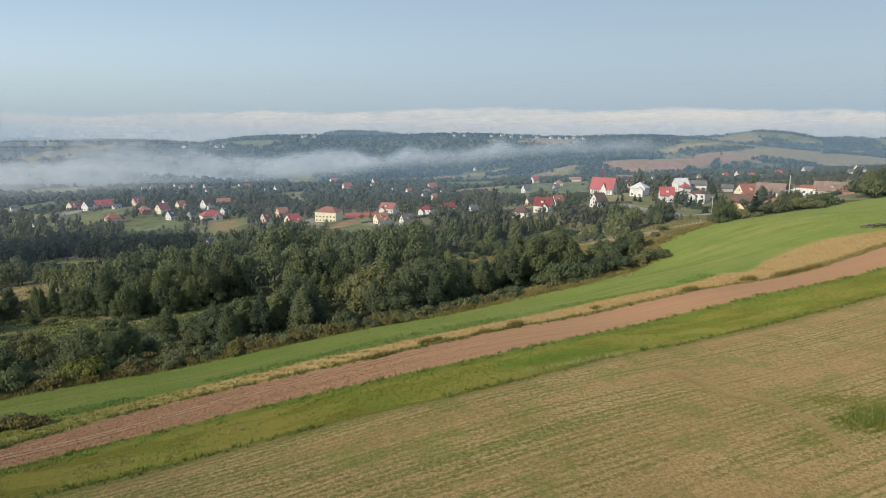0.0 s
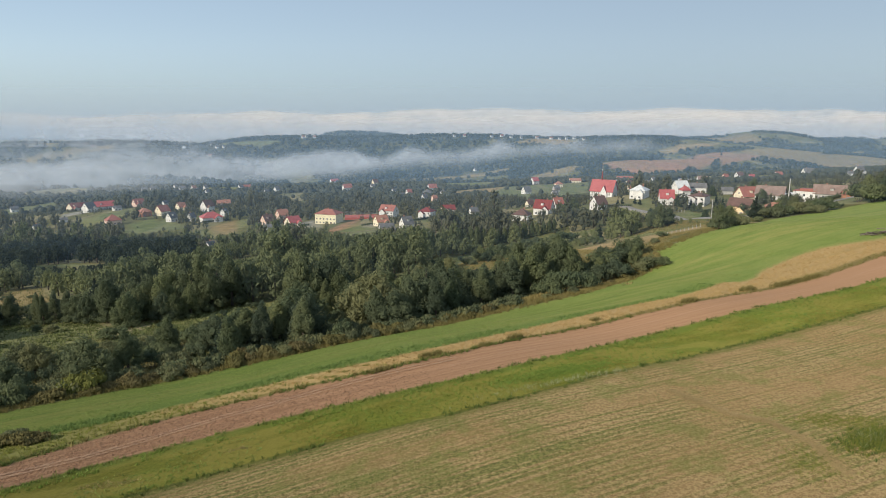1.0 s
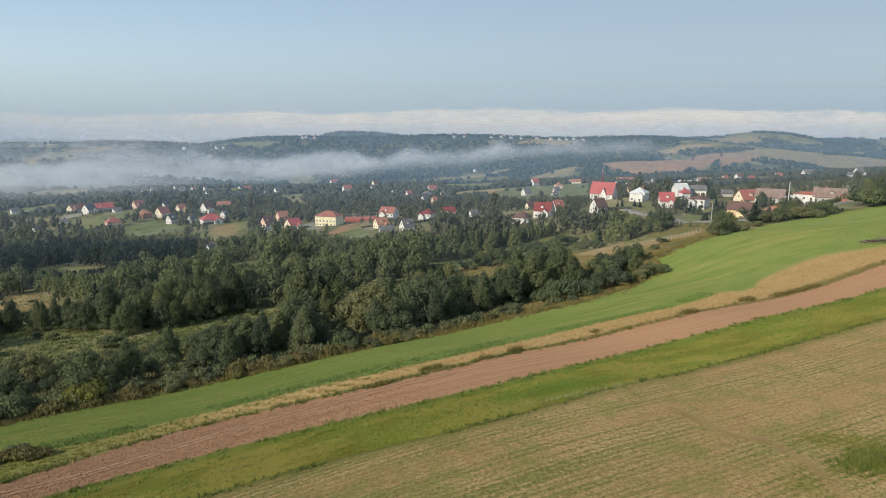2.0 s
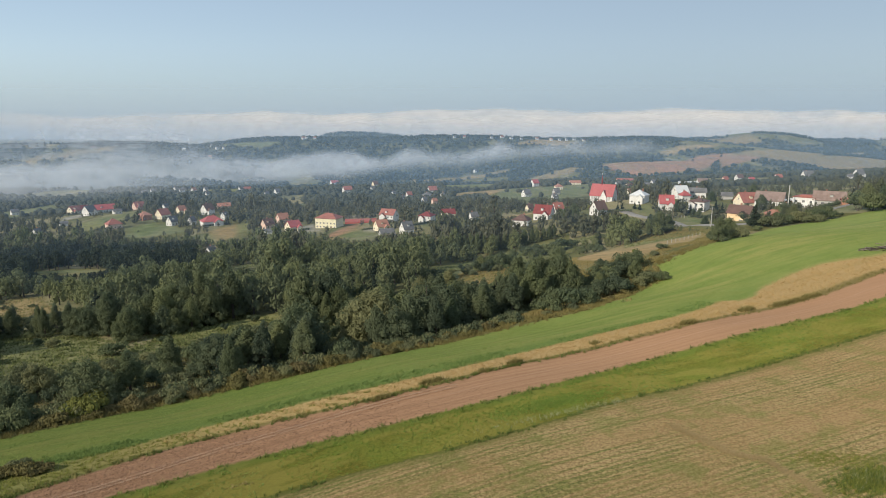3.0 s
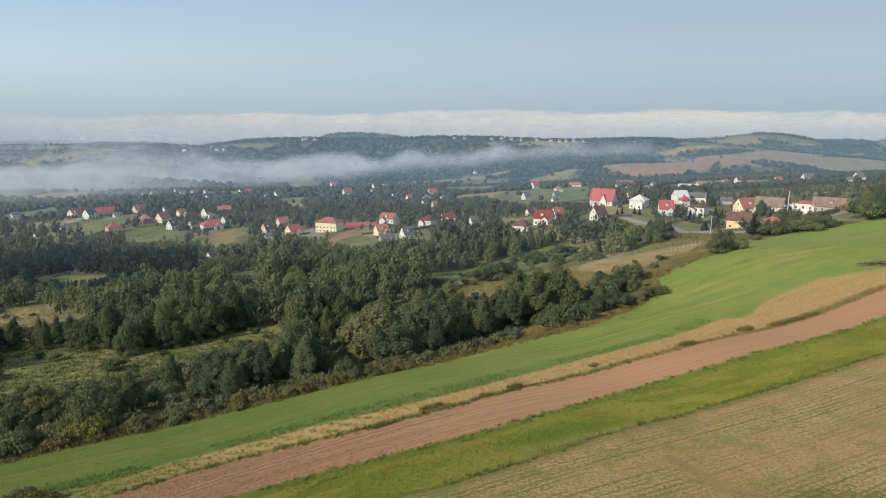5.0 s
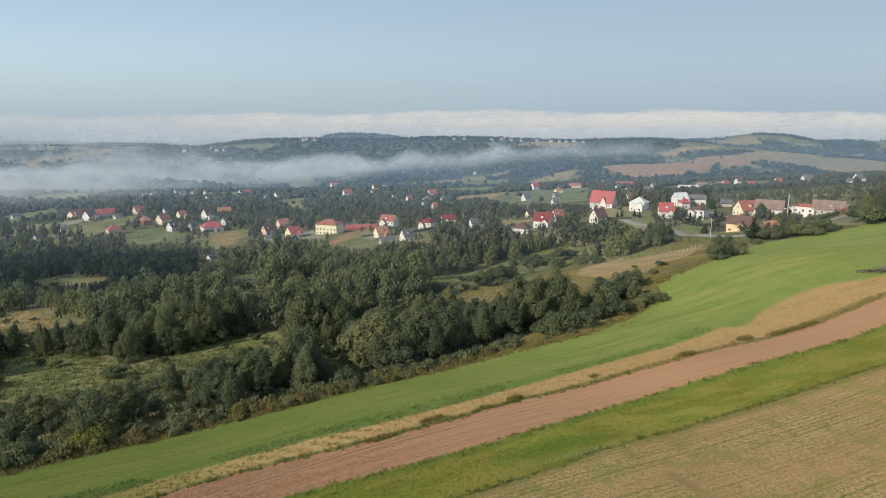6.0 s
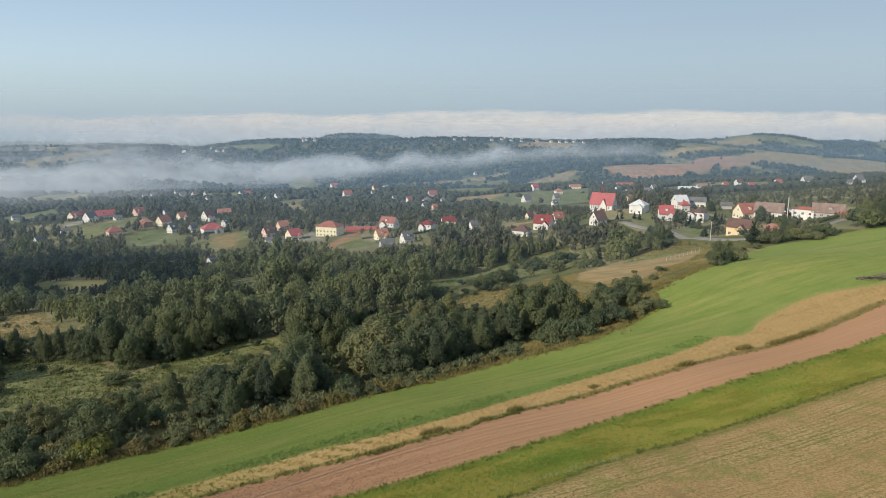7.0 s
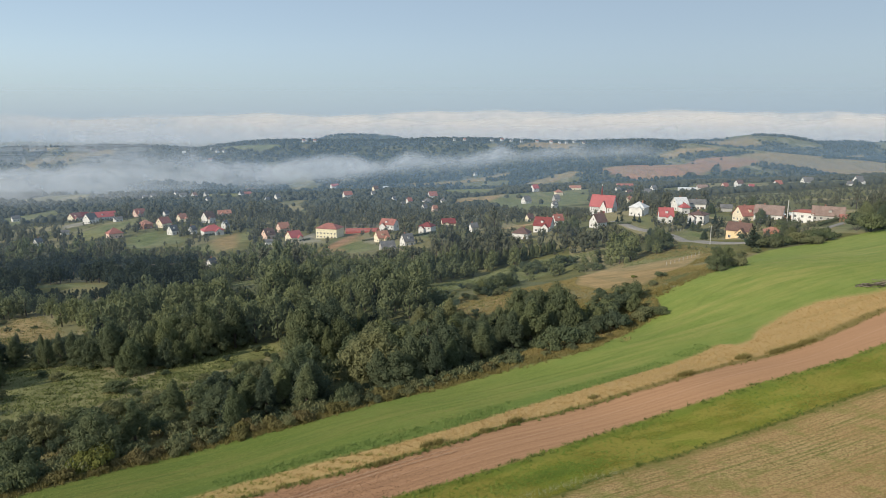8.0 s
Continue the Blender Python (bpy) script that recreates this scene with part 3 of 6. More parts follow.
def wall_place(l, d, side, along, z):
    """The pose on one of the four walls: 0 front (-y), 1 left gable (-x), 2 right gable, 3 back."""
    if side == 0:
        return pose(along, -d, z, 0, 0, 180)
    if side == 1:
        return pose(-l, along, z, 0, 0, 90)
    if side == 2:
        return pose(l, along, z, 0, 0, -90)
    return pose(along, d, z)


def house(x, y, length, depth, walls, rise, turn, wall, roof, style, far=False, label="", name="house"):
    length, depth = max(length, 5.5), max(depth, 4.5)
    walls, rise = min(walls, 0.45 * length + 1.6), min(rise, 0.62 * depth)
    z = min(lies(x + a, y + b) for a in (-3, 0, 3) for b in (-3, 0, 3))
    rng = random.Random(int(x * 7 + y * 13))
    base = new(name)
    base.matrix_world = pose(x, y, z - 0.15, 0, 0, turn)
    HOUSES.append((x, y, max(length, depth) / 2))
    l, d, h, r = length / 2, depth / 2, walls + 0.3, rise
    bm = bmesh.new()
    if style == "gable":
        prism(bm, l, d, h, r - 0.12)
    else:
        box(bm, -l, -d, 0, l, d, h)
    part("wall", bm, WALL[wall], base)
    bm = bmesh.new()
    box(bm, -l - 0.06, -d - 0.06, -0.8, l + 0.06, d + 0.06, 0.35)
    part("plinth", bm, PLINTH, base, "grey stone plinth")
    o, k = 0.5, 0.18
    bm = bmesh.new()
    drop = o * r / d
    if style == "gable":
        for sgn in (-1, 1):
            slab(bm, [(-l - o, 0, h + r + k), (l + o, 0, h + r + k), (l + o, sgn * (d + o), h - drop + k), (-l - o, sgn * (d + o), h - drop + k)][::-sgn], k)
    elif style == "hip":
        e = max(l - d, 0.15)
        low = h + k
        A, B, C, D = (-l - o, -d - o, low), (l + o, -d - o, low), (l + o, d + o, low), (-l - o, d + o, low)
        P, Q = (-e, 0, h + r + k), (e, 0, h + r + k)
        for c in ((A, B, Q, P), (C, D, P, Q), (B, C, Q), (D, A, P)):
            slab(bm, c, k)
    else:
        box(bm, -l - 0.25, -d - 0.25, h, l + 0.25, d + 0.25, h + 0.3)
        box(bm, -l * 0.5, -d * 0.6, h + 0.3, l + 0.2, d * 0.6, h + 0.3 + r)
    roof_ob = part("roof", bm, ROOF[roof], base)
    if walls > 3.2 and style != "flat":
        bm = bmesh.new()
        cx, cy = rng.uniform(-0.4, 0.4) * l, 0.25 * d
        top = h + r + 0.7
        box(bm, cx - 0.35, cy - 0.35, h, cx + 0.35, cy + 0.35, top)
        box(bm, cx - 0.42, cy - 0.42, top, cx + 0.42, cy + 0.42, top + 0.12)
        part("chimney", bm, CHIMNEY, roof_ob)
    floors = 2 if walls > 5.5 else 1
    if walls > 2.9:
        for f in range(floors):
            zc = 1.75 + f * 2.9
            for side, reach in ((0, l), (1, d)):
                count = max(1, min(6, int(reach * 2 / (2.9 if not far else 4.0))))
                for i in range(count):
                    at = -reach + (i + 0.5) * 2 * reach / count
                    add_window(base, wall_place(l, d, side, at, zc), min(1.25, reach / count * 1.1), 1.35)
        if style == "gable" and r > 3:
            add_window(base, wall_place(l, d, 1, 0, h + r * 0.28), 1.2, 1.25)
        bm = bmesh.new()
        box(bm, l * 0.55 - 0.5, -d - 0.05, 0.3, l * 0.55 + 0.5, -d + 0.05, 2.4)
        if rng.random() < 0.5 and not far:
            part("door", bm, DOOR, base, "brown wooden door")
        else:
            bm.free()
    if not far and style != "flat" and length > 7 and rng.random() < 0.75:
        # a lower wing across the front, with its own gable
        a, w, t = 1.6 + rng.random() * 1.2, l * 0.42, h * 0.82
        cx, up = l * rng.choice((-0.45, 0.45)), min(r * 0.62, l * 0.4)
        pts = [(cx - w, 0), (cx + w, 0), (cx + w, t), (cx, t + up), (cx - w, t)]
        bm = bmesh.new()
        p = [bm.verts.new((u, -d - a, v)) for u, v in pts]
        q = [bm.verts.new((u, -d + 1.0, v)) for u, v in pts]
        bm.faces.new(p)
        bm.faces.new(q[::-1])
        for i in range(5):
            j = (i + 1) % 5
            bm.faces.new((p[j], p[i], q[i], q[j]))
        wing = part("wing", bm, WALL[wall], base)
        bm = bmesh.new()
        for sgn in (-1, 1):
            slab(bm, [(cx, -d - a - 0.35, t + up + 0.16), (cx, -d + 1.4, t + up + 0.16), (cx + sgn * (w + 0.35), -d + 1.4, t + 0.16 - 0.35 * up / w), (cx + sgn * (w + 0.35), -d - a - 0.35, t + 0.16 - 0.35 * up / w)][::-sgn], 0.14)
        part("wing_roof", bm, ROOF[roof], wing)
        add_window(base, pose(cx, -d - a, 1.8, 0, 0, 180), min(1.4, w), 1.3) if walls > 2.9 else None
    if not far and style == "gable" and r > 3 and rng.random() < 0.5:
        bm = bmesh.new()
        cx = rng.uniform(-0.3, 0.3) * l
        box(bm, cx - 0.8, -d * 0.72, h, cx + 0.8, -d * 0.2, h + r * 0.62)
        dormer = part("dormer", bm, WALL[wall], base)
        bm = bmesh.new()
        box(bm, cx - 1.0, -d * 0.72 - 0.25, h + r * 0.62, cx + 1.0, -d * 0.1, h + r * 0.62 + 0.14)
        part("dormer_roof", bm, ROOF[roof], dormer)
    if not label:
        label = f"{WALL_WORDS[wall]} village house with a {ROOF_WORDS[roof]} {'flat' if style == 'flat' else style} roof"
    return tagged(base, label, "house", "houses of the village")


def church(x, y, turn):
    base = new("church")
    base.matrix_world = pose(x, y, lies(x, y) - 0.3, 0, 0, turn)
    HOUSES.append((x, y, 9))
    l, d, h, r = 8.5, 5.6, 6.0, 7.6
    bm = bmesh.new()
    prism(bm, l, d, h, r - 0.15)
    box(bm, -l - 0.08, -d - 0.08, -1.2, l + 0.08, d + 0.08, 0.5)
    part("wall", bm, WALL["white"], base)
    bm = bmesh.new()
    o, k = 0.6, 0.22
    drop = o * r / d
    for sgn in (-1, 1):
        slab(bm, [(-l - o, 0, h + r + k), (l + o, 0, h + r + k), (l + o, sgn * (d + o), h - drop + k), (-l - o, sgn * (d + o), h - drop + k)][::-sgn], k)
    part("roof", bm, ROOF["red"], base, "steep bright red roof")
    # the tall white gable over the side door
    bm = bmesh.new()
    gx, gw, gz = 2.0, 2.6, 9.6
    pts = [(gx - gw, 0), (gx + gw, 0), (gx + gw, 4.2), (gx, gz), (gx - gw, 4.2)]
    a = [bm.verts.new((u, -d - 1.1, v)) for u, v in pts]
    b = [bm.verts.new((u, -d + 2.6, v)) for u, v in pts]
    bm.faces.new(a)
    bm.faces.new(b[::-1])
    for i in range(5):
        j = (i + 1) % 5
        bm.faces.new((a[j], a[i], b[i], b[j]))
    gable = part("porch_gable", bm, WALL["white"], base, "tall pointed white gable")
    bm = bmesh.new()
    for sgn in (-1, 1):
        slab(bm, [(gx, -d - 1.3, gz + 0.3), (gx, -d + 2.8, gz + 0.3), (gx + sgn * (gw + 0.2), -d + 2.8, 4.1), (gx + sgn * (gw + 0.2), -d - 1.3, 4.1)][::-sgn], 0.15)
    part("gable_roof", bm, ROOF["red"], gable)
    bm = bmesh.new()
    box(bm, gx - 1.6, -d - 1.5, 0.2, gx + 1.6, -d - 1.08, 2.6)
    part("door", bm, ROOF["darkred"], gable, "dark red porch doors")
    for wx in (-6.8, -5.2, -3.6, -2.0, 6.2):
        add_window(base, wall_place(l, d, 0, wx, 3.6), 0.8, 2.6)
    for wy in (-2.5, 0, 2.5):
        add_window(base, wall_place(l, d, 2, wy, 4.0), 0.9, 2.6)
        add_window(base, wall_place(l, d, 1, wy, 4.0), 0.9, 2.6)
    bm = bmesh.new()
    bmesh.ops.create_cone(bm, cap_ends=True, segments=8, radius1=0.6, radius2=0.5, depth=2.6, matrix=Matrix.Translation((-1.5, 0, h + r + 1.1)))
    bmesh.ops.create_cone(bm, cap_ends=True, segments=8, radius1=0.72, radius2=0.05, depth=4.6, matrix=Matrix.Translation((-1.5, 0, h + r + 4.6)))
    spire = part("ridge_turret", bm, ROOF["darkred"], base, "slim dark red ridge turret")
    bm = bmesh.new()
    box(bm, -1.55, -0.05, h + r + 6.7, -1.45, 0.05, h + r + 8.2)
    box(bm, -1.9, -0.05, h + r + 7.5, -1.1, 0.05, h + r + 7.62)
    part("cross", bm, FRAME, spire)
    return tagged(base, "white church with a steep bright red roof and turret", "church")


church(119.5, 492.0, -33)
house(-89.5, 515.9, 18.0, 12.6, 7.9, 3.5, -18, "yellow", "tilered", "hip")
house(-44.1, 535.3, 12.5, 10.2, 6.4, 4.0, -22, "white", "tilered", "gable")
house(-43.9, 463.6, 8.3, 8.3, 3.7, 4.0, 30, "cream", "orange", "gable")
house(-35.2, 407.8, 8.5, 8.5, 2.6, 3.3, 20, "grey", "slate", "gable")
house(-23.6, 423.0, 6.9, 6.9, 3.7, 4.6, 33, "white", "slate", "gable")
house(-12.2, 498.8, 9.9, 8.9, 5.6, 2.9, -24, "white", "darkred", "hip")
house(4.1, 546.9, 10.8, 8.6, 3.3, 3.3, 10, "cream", "darkred", "gable")
house(22.1, 477.1, 4.0, 4.0, 4.4, 2.8, 27, "white", "slate", "gable")
house(65.4, 426.6, 10.9, 9.8, 4.8, 4.8, -26, "white", "darkred", "gable")
house(48.1, 400.6, 9.5, 8.6, 4.0, 3.3, -24, "white", "brown", "hip")
house(78.4, 451.0, 6.4, 5.8, 4.4, 3.9, 20, "white", "tilered", "gable")
house(69.3, 527.3, 4.0, 4.0, 3.3, 2.8, 33, "cream", "brown", "gable")
house(-115.8, 505.4, 9.5, 9.5, 4.2, 4.2, 43, "cream", "red", "gable")
house(-139.9, 571.4, 8.8, 8.8, 4.4, 4.4, 39, "pink", "orange", "gable")
house(-142.4, 531.5, 8.0, 8.0, 4.0, 4.4, 45, "pink", "brown", "gable")
house(-132.6, 495.6, 4.5, 3.6, 2.9, 1.3, 25, "white", "slate", "gable")
house(-221.4, 577.6, 4.4, 5.3, 5.0, 5.0, 71, "white", "slate", "gable")
house(-201.7, 571.1, 17.0, 11.9, 4.0, 4.4, 34, "white", "red", "hip")
house(-234.5, 655.2, 9.6, 9.6, 5.5, 5.5, 55, "white", "brown", "gable")
house(-203.2, 610.9, 5.2, 5.2, 4.4, 4.4, 68, "white", "slate", "gable")
house(-246.0, 738.6, 13.9, 8.3, 3.3, 3.3, 28, "pink", "orange", "gable")
house(-265.4, 666.4, 7.5, 7.5, 4.0, 4.0, 52, "cream", "orange", "gable")
house(-238.7, 577.0, 7.0, 7.0, 4.0, 4.4, 62, "white", "slate", "gable")
house(-266.1, 623.7, 9.9, 9.9, 4.4, 5.0, 58, "cream", "tilered", "gable")
house(-281.0, 618.4, 10.1, 9.1, 4.4, 3.3, 44, "brick", "orange", "hip")
house(-354.2, 766.2, 11.2, 10.0, 5.0, 5.0, 50, "pink", "tilered", "gable")
house(-285.4, 567.1, 11.5, 9.2, 4.2, 4.2, 42, "pink", "tilered", "hip")
house(-366.9, 681.8, 9.9, 9.9, 5.0, 5.5, 68, "white", "slate", "gable")
house(-425.3, 758.1, 11.1, 11.1, 4.4, 5.0, 64, "cream", "tilered", "gable")
house(-435.2, 794.4, 10.6, 10.6, 4.4, 4.4, 49, "white", "darkred", "gable")
house(-379.4, 734.0, 23.4, 11.7, 4.4, 5.0, 37, "white", "red", "gable")
house(-339.2, 684.3, 8.1, 5.7, 3.3, 1.7, 41, "white", "slate", "gable")
house(-315.8, 748.7, 4.5, 4.5, 5.0, 5.0, 63, "white", "slate", "gable")
house(-344.2, 594.4, 6.3, 5.0, 2.9, 1.5, 40, "white", "slate", "gable")
house(-335.0, 538.8, 4.0, 4.0, 5.5, 5.5, 72, "white", "slate", "gable")
house(-151.2, 423.0, 4.0, 4.0, 3.3, 4.4, 65, "white", "slate", "gable")
house(98.1, 415.6, 8.0, 7.4, 4.2, 4.6, 30, "white", "brown", "gable")
house(131.4, 442.3, 10.0, 10.0, 5.5, 3.5, -34, "white", "whitegrey", "hip")
house(139.5, 412.4, 8.3, 7.5, 4.4, 4.8, -9, "white", "red", "gable")
house(162.0, 451.8, 8.3, 8.3, 5.0, 4.0, 10, "white", "whitegrey", "gable")
house(175.9, 459.9, 12.6, 7.0, 4.4, 2.6, -16, "white", "slate", "gable")
house(158.1, 432.3, 4.3, 4.3, 4.4, 3.3, 10, "white", "red", "hip")
house(155.4, 400.3, 9.6, 9.6, 7.0, 1.8, -40, "white", "brown", "hip")
house(136.1, 300.6, 9.6, 7.6, 4.6, 3.1, -42, "orange", "brown", "gable")
house(179.9, 391.6, 10.1, 10.1, 4.0, 5.1, 10, "cream", "tilered", "gable")
house(190.5, 384.4, 15.0, 8.6, 3.9, 4.6, -36, "white", "oldtile", "gable")
house(191.4, 348.1, 10.5, 8.4, 6.9, 0.9, -44, "white", "tilered", "flat")
house(192.4, 364.7, 4.8, 4.8, 4.4, 0.9, -18, "brick", "whitegrey", "flat")
house(200.1, 342.0, 14.5, 8.0, 3.3, 4.0, -30, "grey", "oldtile", "gable")
house(190.8, 310.6, 4.4, 2.7, 2.6, 1.1, -24, "brick", "tilered", "gable")
house(149.3, 296.0, 7.4, 4.4, 1.8, 1.8, -17, "brick", "orange", "hip")
house(186.1, 433.7, 6.7, 4.7, 2.9, 1.8, -13, "grey", "slate", "gable")
house(291.9, 1066.3, 25.4, 12.7, 4.0, 4.4, -5, "cream", "tilered", "gable", far=True)
house(238.5, 850.8, 8.2, 8.2, 4.0, 4.4, 24, "cream", "brown", "gable", far=True)
house(252.8, 958.1, 7.0, 7.0, 4.0, 4.4, 25, "white", "slate", "gable", far=True)
house(197.0, 699.2, 5.1, 5.1, 4.4, 4.4, 24, "cream", "orange", "gable")
house(303.5, 955.9, 6.9, 6.9, 4.0, 5.5, 22, "white", "slate", "gable", far=True)
house(277.8, 898.7, 9.5, 7.6, 3.0, 3.3, -7, "white", "slate", "gable", far=True)
house(340.4, 919.1, 26.7, 10.7, 2.6, 1.8, -10, "white", "whitegrey", "gable", far=True)
house(350.6, 897.1, 13.0, 10.4, 4.0, 4.0, -6, "white", "oldtile", "gable", far=True)
house(372.5, 876.6, 7.4, 7.4, 6.0, 5.5, 22, "pink", "tilered", "gable", far=True)
house(431.7, 968.2, 9.5, 9.5, 5.0, 4.4, 11, "white", "brown", "gable", far=True)
house(369.8, 796.4, 6.8, 6.8, 4.4, 4.4, 10, "white", "red", "gable")
house(450.4, 892.6, 8.7, 8.7, 4.0, 4.4, 8, "white", "tilered", "gable", far=True)
house(467.0, 850.9, 12.6, 10.1, 6.0, 5.5, 1, "white", "slate", "gable", far=True)
house(482.8, 772.0, 8.4, 8.4, 6.6, 6.6, 8, "white", "slate", "gable")
house(461.2, 752.6, 4.4, 4.4, 3.3, 2.2, -21, "white", "slate", "gable")
house(150.6, 1089.7, 10.7, 10.7, 6.0, 5.5, 27, "white", "red", "gable", far=True)
house(101.7, 808.1, 8.9, 8.9, 4.0, 5.5, 28, "white", "slate", "gable", far=True)
house(167.7, 962.0, 10.2, 9.2, 5.0, 3.9, 15, "cream", "orange", "hip", far=True)
house(140.9, 823.4, 7.2, 7.2, 4.0, 4.4, 20, "grey", "slate", "gable", far=True)
house(116.7, 691.4, 5.1, 5.1, 5.5, 4.4, 25, "white", "slate", "gable")
house(217.2, 1092.9, 18.3, 11.0, 4.0, 3.3, 4, "cream", "orange", "gable", far=True)
house(-16.7, 1017.9, 12.5, 11.3, 5.0, 5.5, 21, "white", "tilered", "gable", far=True)
house(-20.9, 895.8, 11.9, 10.7, 4.0, 3.9, 26, "white", "slate", "hip", far=True)
house(-22.2, 780.0, 4.7, 4.7, 5.5, 5.5, 42, "white", "slate", "gable")
house(-0.1, 895.9, 6.0, 6.0, 4.0, 3.3, 20, "white", "slate", "hip", far=True)
house(-9.7, 742.1, 4.0, 4.0, 4.4, 4.4, 31, "pink", "orange", "gable")
house(-46.9, 909.7, 6.8, 6.8, 6.0, 5.5, 33, "white", "tilered", "gable", far=True)
house(-73.1, 979.6, 4.7, 4.7, 7.0, 5.5, 44, "white", "slate", "gable", far=True)
house(-52.1, 852.8, 4.1, 4.1, 5.0, 4.4, 43, "white", "slate", "gable", far=True)
house(-122.5, 1193.6, 8.9, 8.9, 5.0, 5.5, 36, "cream", "brown", "gable", far=True)
house(-138.9, 1642.0, 20.9, 10.4, 4.0, 2.2, 15, "white", "whitegrey", "gable", far=True)
house(-117.2, 1104.2, 5.9, 5.9, 4.0, 4.4, 26, "white", "slate", "gable", far=True)
house(-272.7, 1663.3, 18.7, 15.0, 5.0, 5.5, 29, "white", "red", "gable", far=True)
house(-154.3, 1066.1, 13.5, 10.8, 5.0, 5.5, 28, "white", "tilered", "gable", far=True)
house(-267.7, 1004.2, 6.1, 6.1, 6.0, 6.6, 50, "white", "slate", "gable", far=True)
house(-261.9, 1043.4, 7.7, 7.7, 6.0, 6.6, 49, "white", "slate", "gable", far=True)
house(-343.4, 1124.0, 6.9, 6.9, 6.0, 6.6, 52, "white", "slate", "gable", far=True)
house(-460.8, 1585.5, 20.0, 16.0, 5.0, 5.5, 36, "cream", "tilered", "gable", far=True)
house(-339.8, 1134.7, 19.4, 9.7, 4.0, 3.3, 32, "pink", "tilered", "gable", far=True)
house(-436.7, 1617.7, 17.7, 10.6, 4.0, 2.2, 25, "white", "slate", "gable", far=True)
house(-420.5, 1116.4, 6.8, 6.8, 7.0, 6.6, 56, "white", "orange", "gable", far=True)
house(-407.2, 1135.6, 6.3, 6.3, 6.0, 6.6, 55, "white", "slate", "gable", far=True)
house(-369.8, 1037.2, 5.1, 5.1, 5.0, 5.5, 55, "white", "slate", "gable", far=True)
house(-471.7, 1168.4, 5.7, 5.7, 5.0, 5.5, 57, "white", "slate", "gable", far=True)
house(-445.4, 1131.3, 10.3, 6.2, 4.0, 3.3, 36, "white", "slate", "gable", far=True)
house(90.5, 1871.5, 7.9, 7.9, 7.0, 6.6, 37, "white", "slate", "gable", far=True)
house(-496.1, 1099.3, 8.0, 6.4, 4.0, 3.3, 39, "white", "slate", "gable", far=True)
house(-494.6, 1128.6, 8.2, 6.6, 4.0, 3.3, 39, "white", "slate", "gable", far=True)
house(-530.5, 814.2, 8.3, 6.6, 4.0, 3.3, 48, "white", "slate", "gable", far=True)
house(-478.2, 2298.6, 8.6, 8.6, 7.0, 5.5, 42, "white", "orange", "gable", far=True)
house(-473.3, 2332.2, 7.3, 7.3, 6.0, 4.4, 41, "white", "slate", "gable", far=True)
house(-681.7, 2021.3, 8.8, 8.8, 6.0, 4.4, 49, "white", "slate", "gable", far=True)
house(-668.6, 2044.2, 7.7, 7.7, 6.0, 4.4, 48, "white", "slate", "gable", far=True)
house(370.3, 2303.1, 8.6, 8.6, 6.0, 4.4, 21, "white", "orange", "gable", far=True)
house(400.6, 2310.0, 7.2, 7.2, 6.0, 4.4, 20, "white", "slate", "gable", far=True)
house(425.2, 2317.3, 7.2, 7.2, 6.0, 4.4, 20, "white", "slate", "gable", far=True)
house(265.9, 2289.5, 7.1, 7.1, 6.0, 4.4, 23, "white", "slate", "gable", far=True)

for x, y, wall, roof in ((-443, 2315, "white", "orange"), (40, 2312, "white", "slate"), (73, 2308, "cream", "tilered"), (166, 2296, "white", "slate"), (203, 2323, "white", "tilered"), (233, 2296, "white", "slate"), (323, 2313, "white", "orange"), (457, 2342, "white", "slate"), (484, 2311, "cream", "brown"),
                         (-1038, 1895, "white", "slate"), (-1007, 1887, "white", "brown"), (-975, 1865, "white", "tilered"), (-931, 1905, "white", "slate"), (-663, 1900, "cream", "orange"), (-746, 1927, "white", "whitegrey"), (-720, 2085, "white", "slate")):
    house(x, y, 9.5, 7.5, 5.0, 3.8, 25, wall, roof, "gable", far=True)

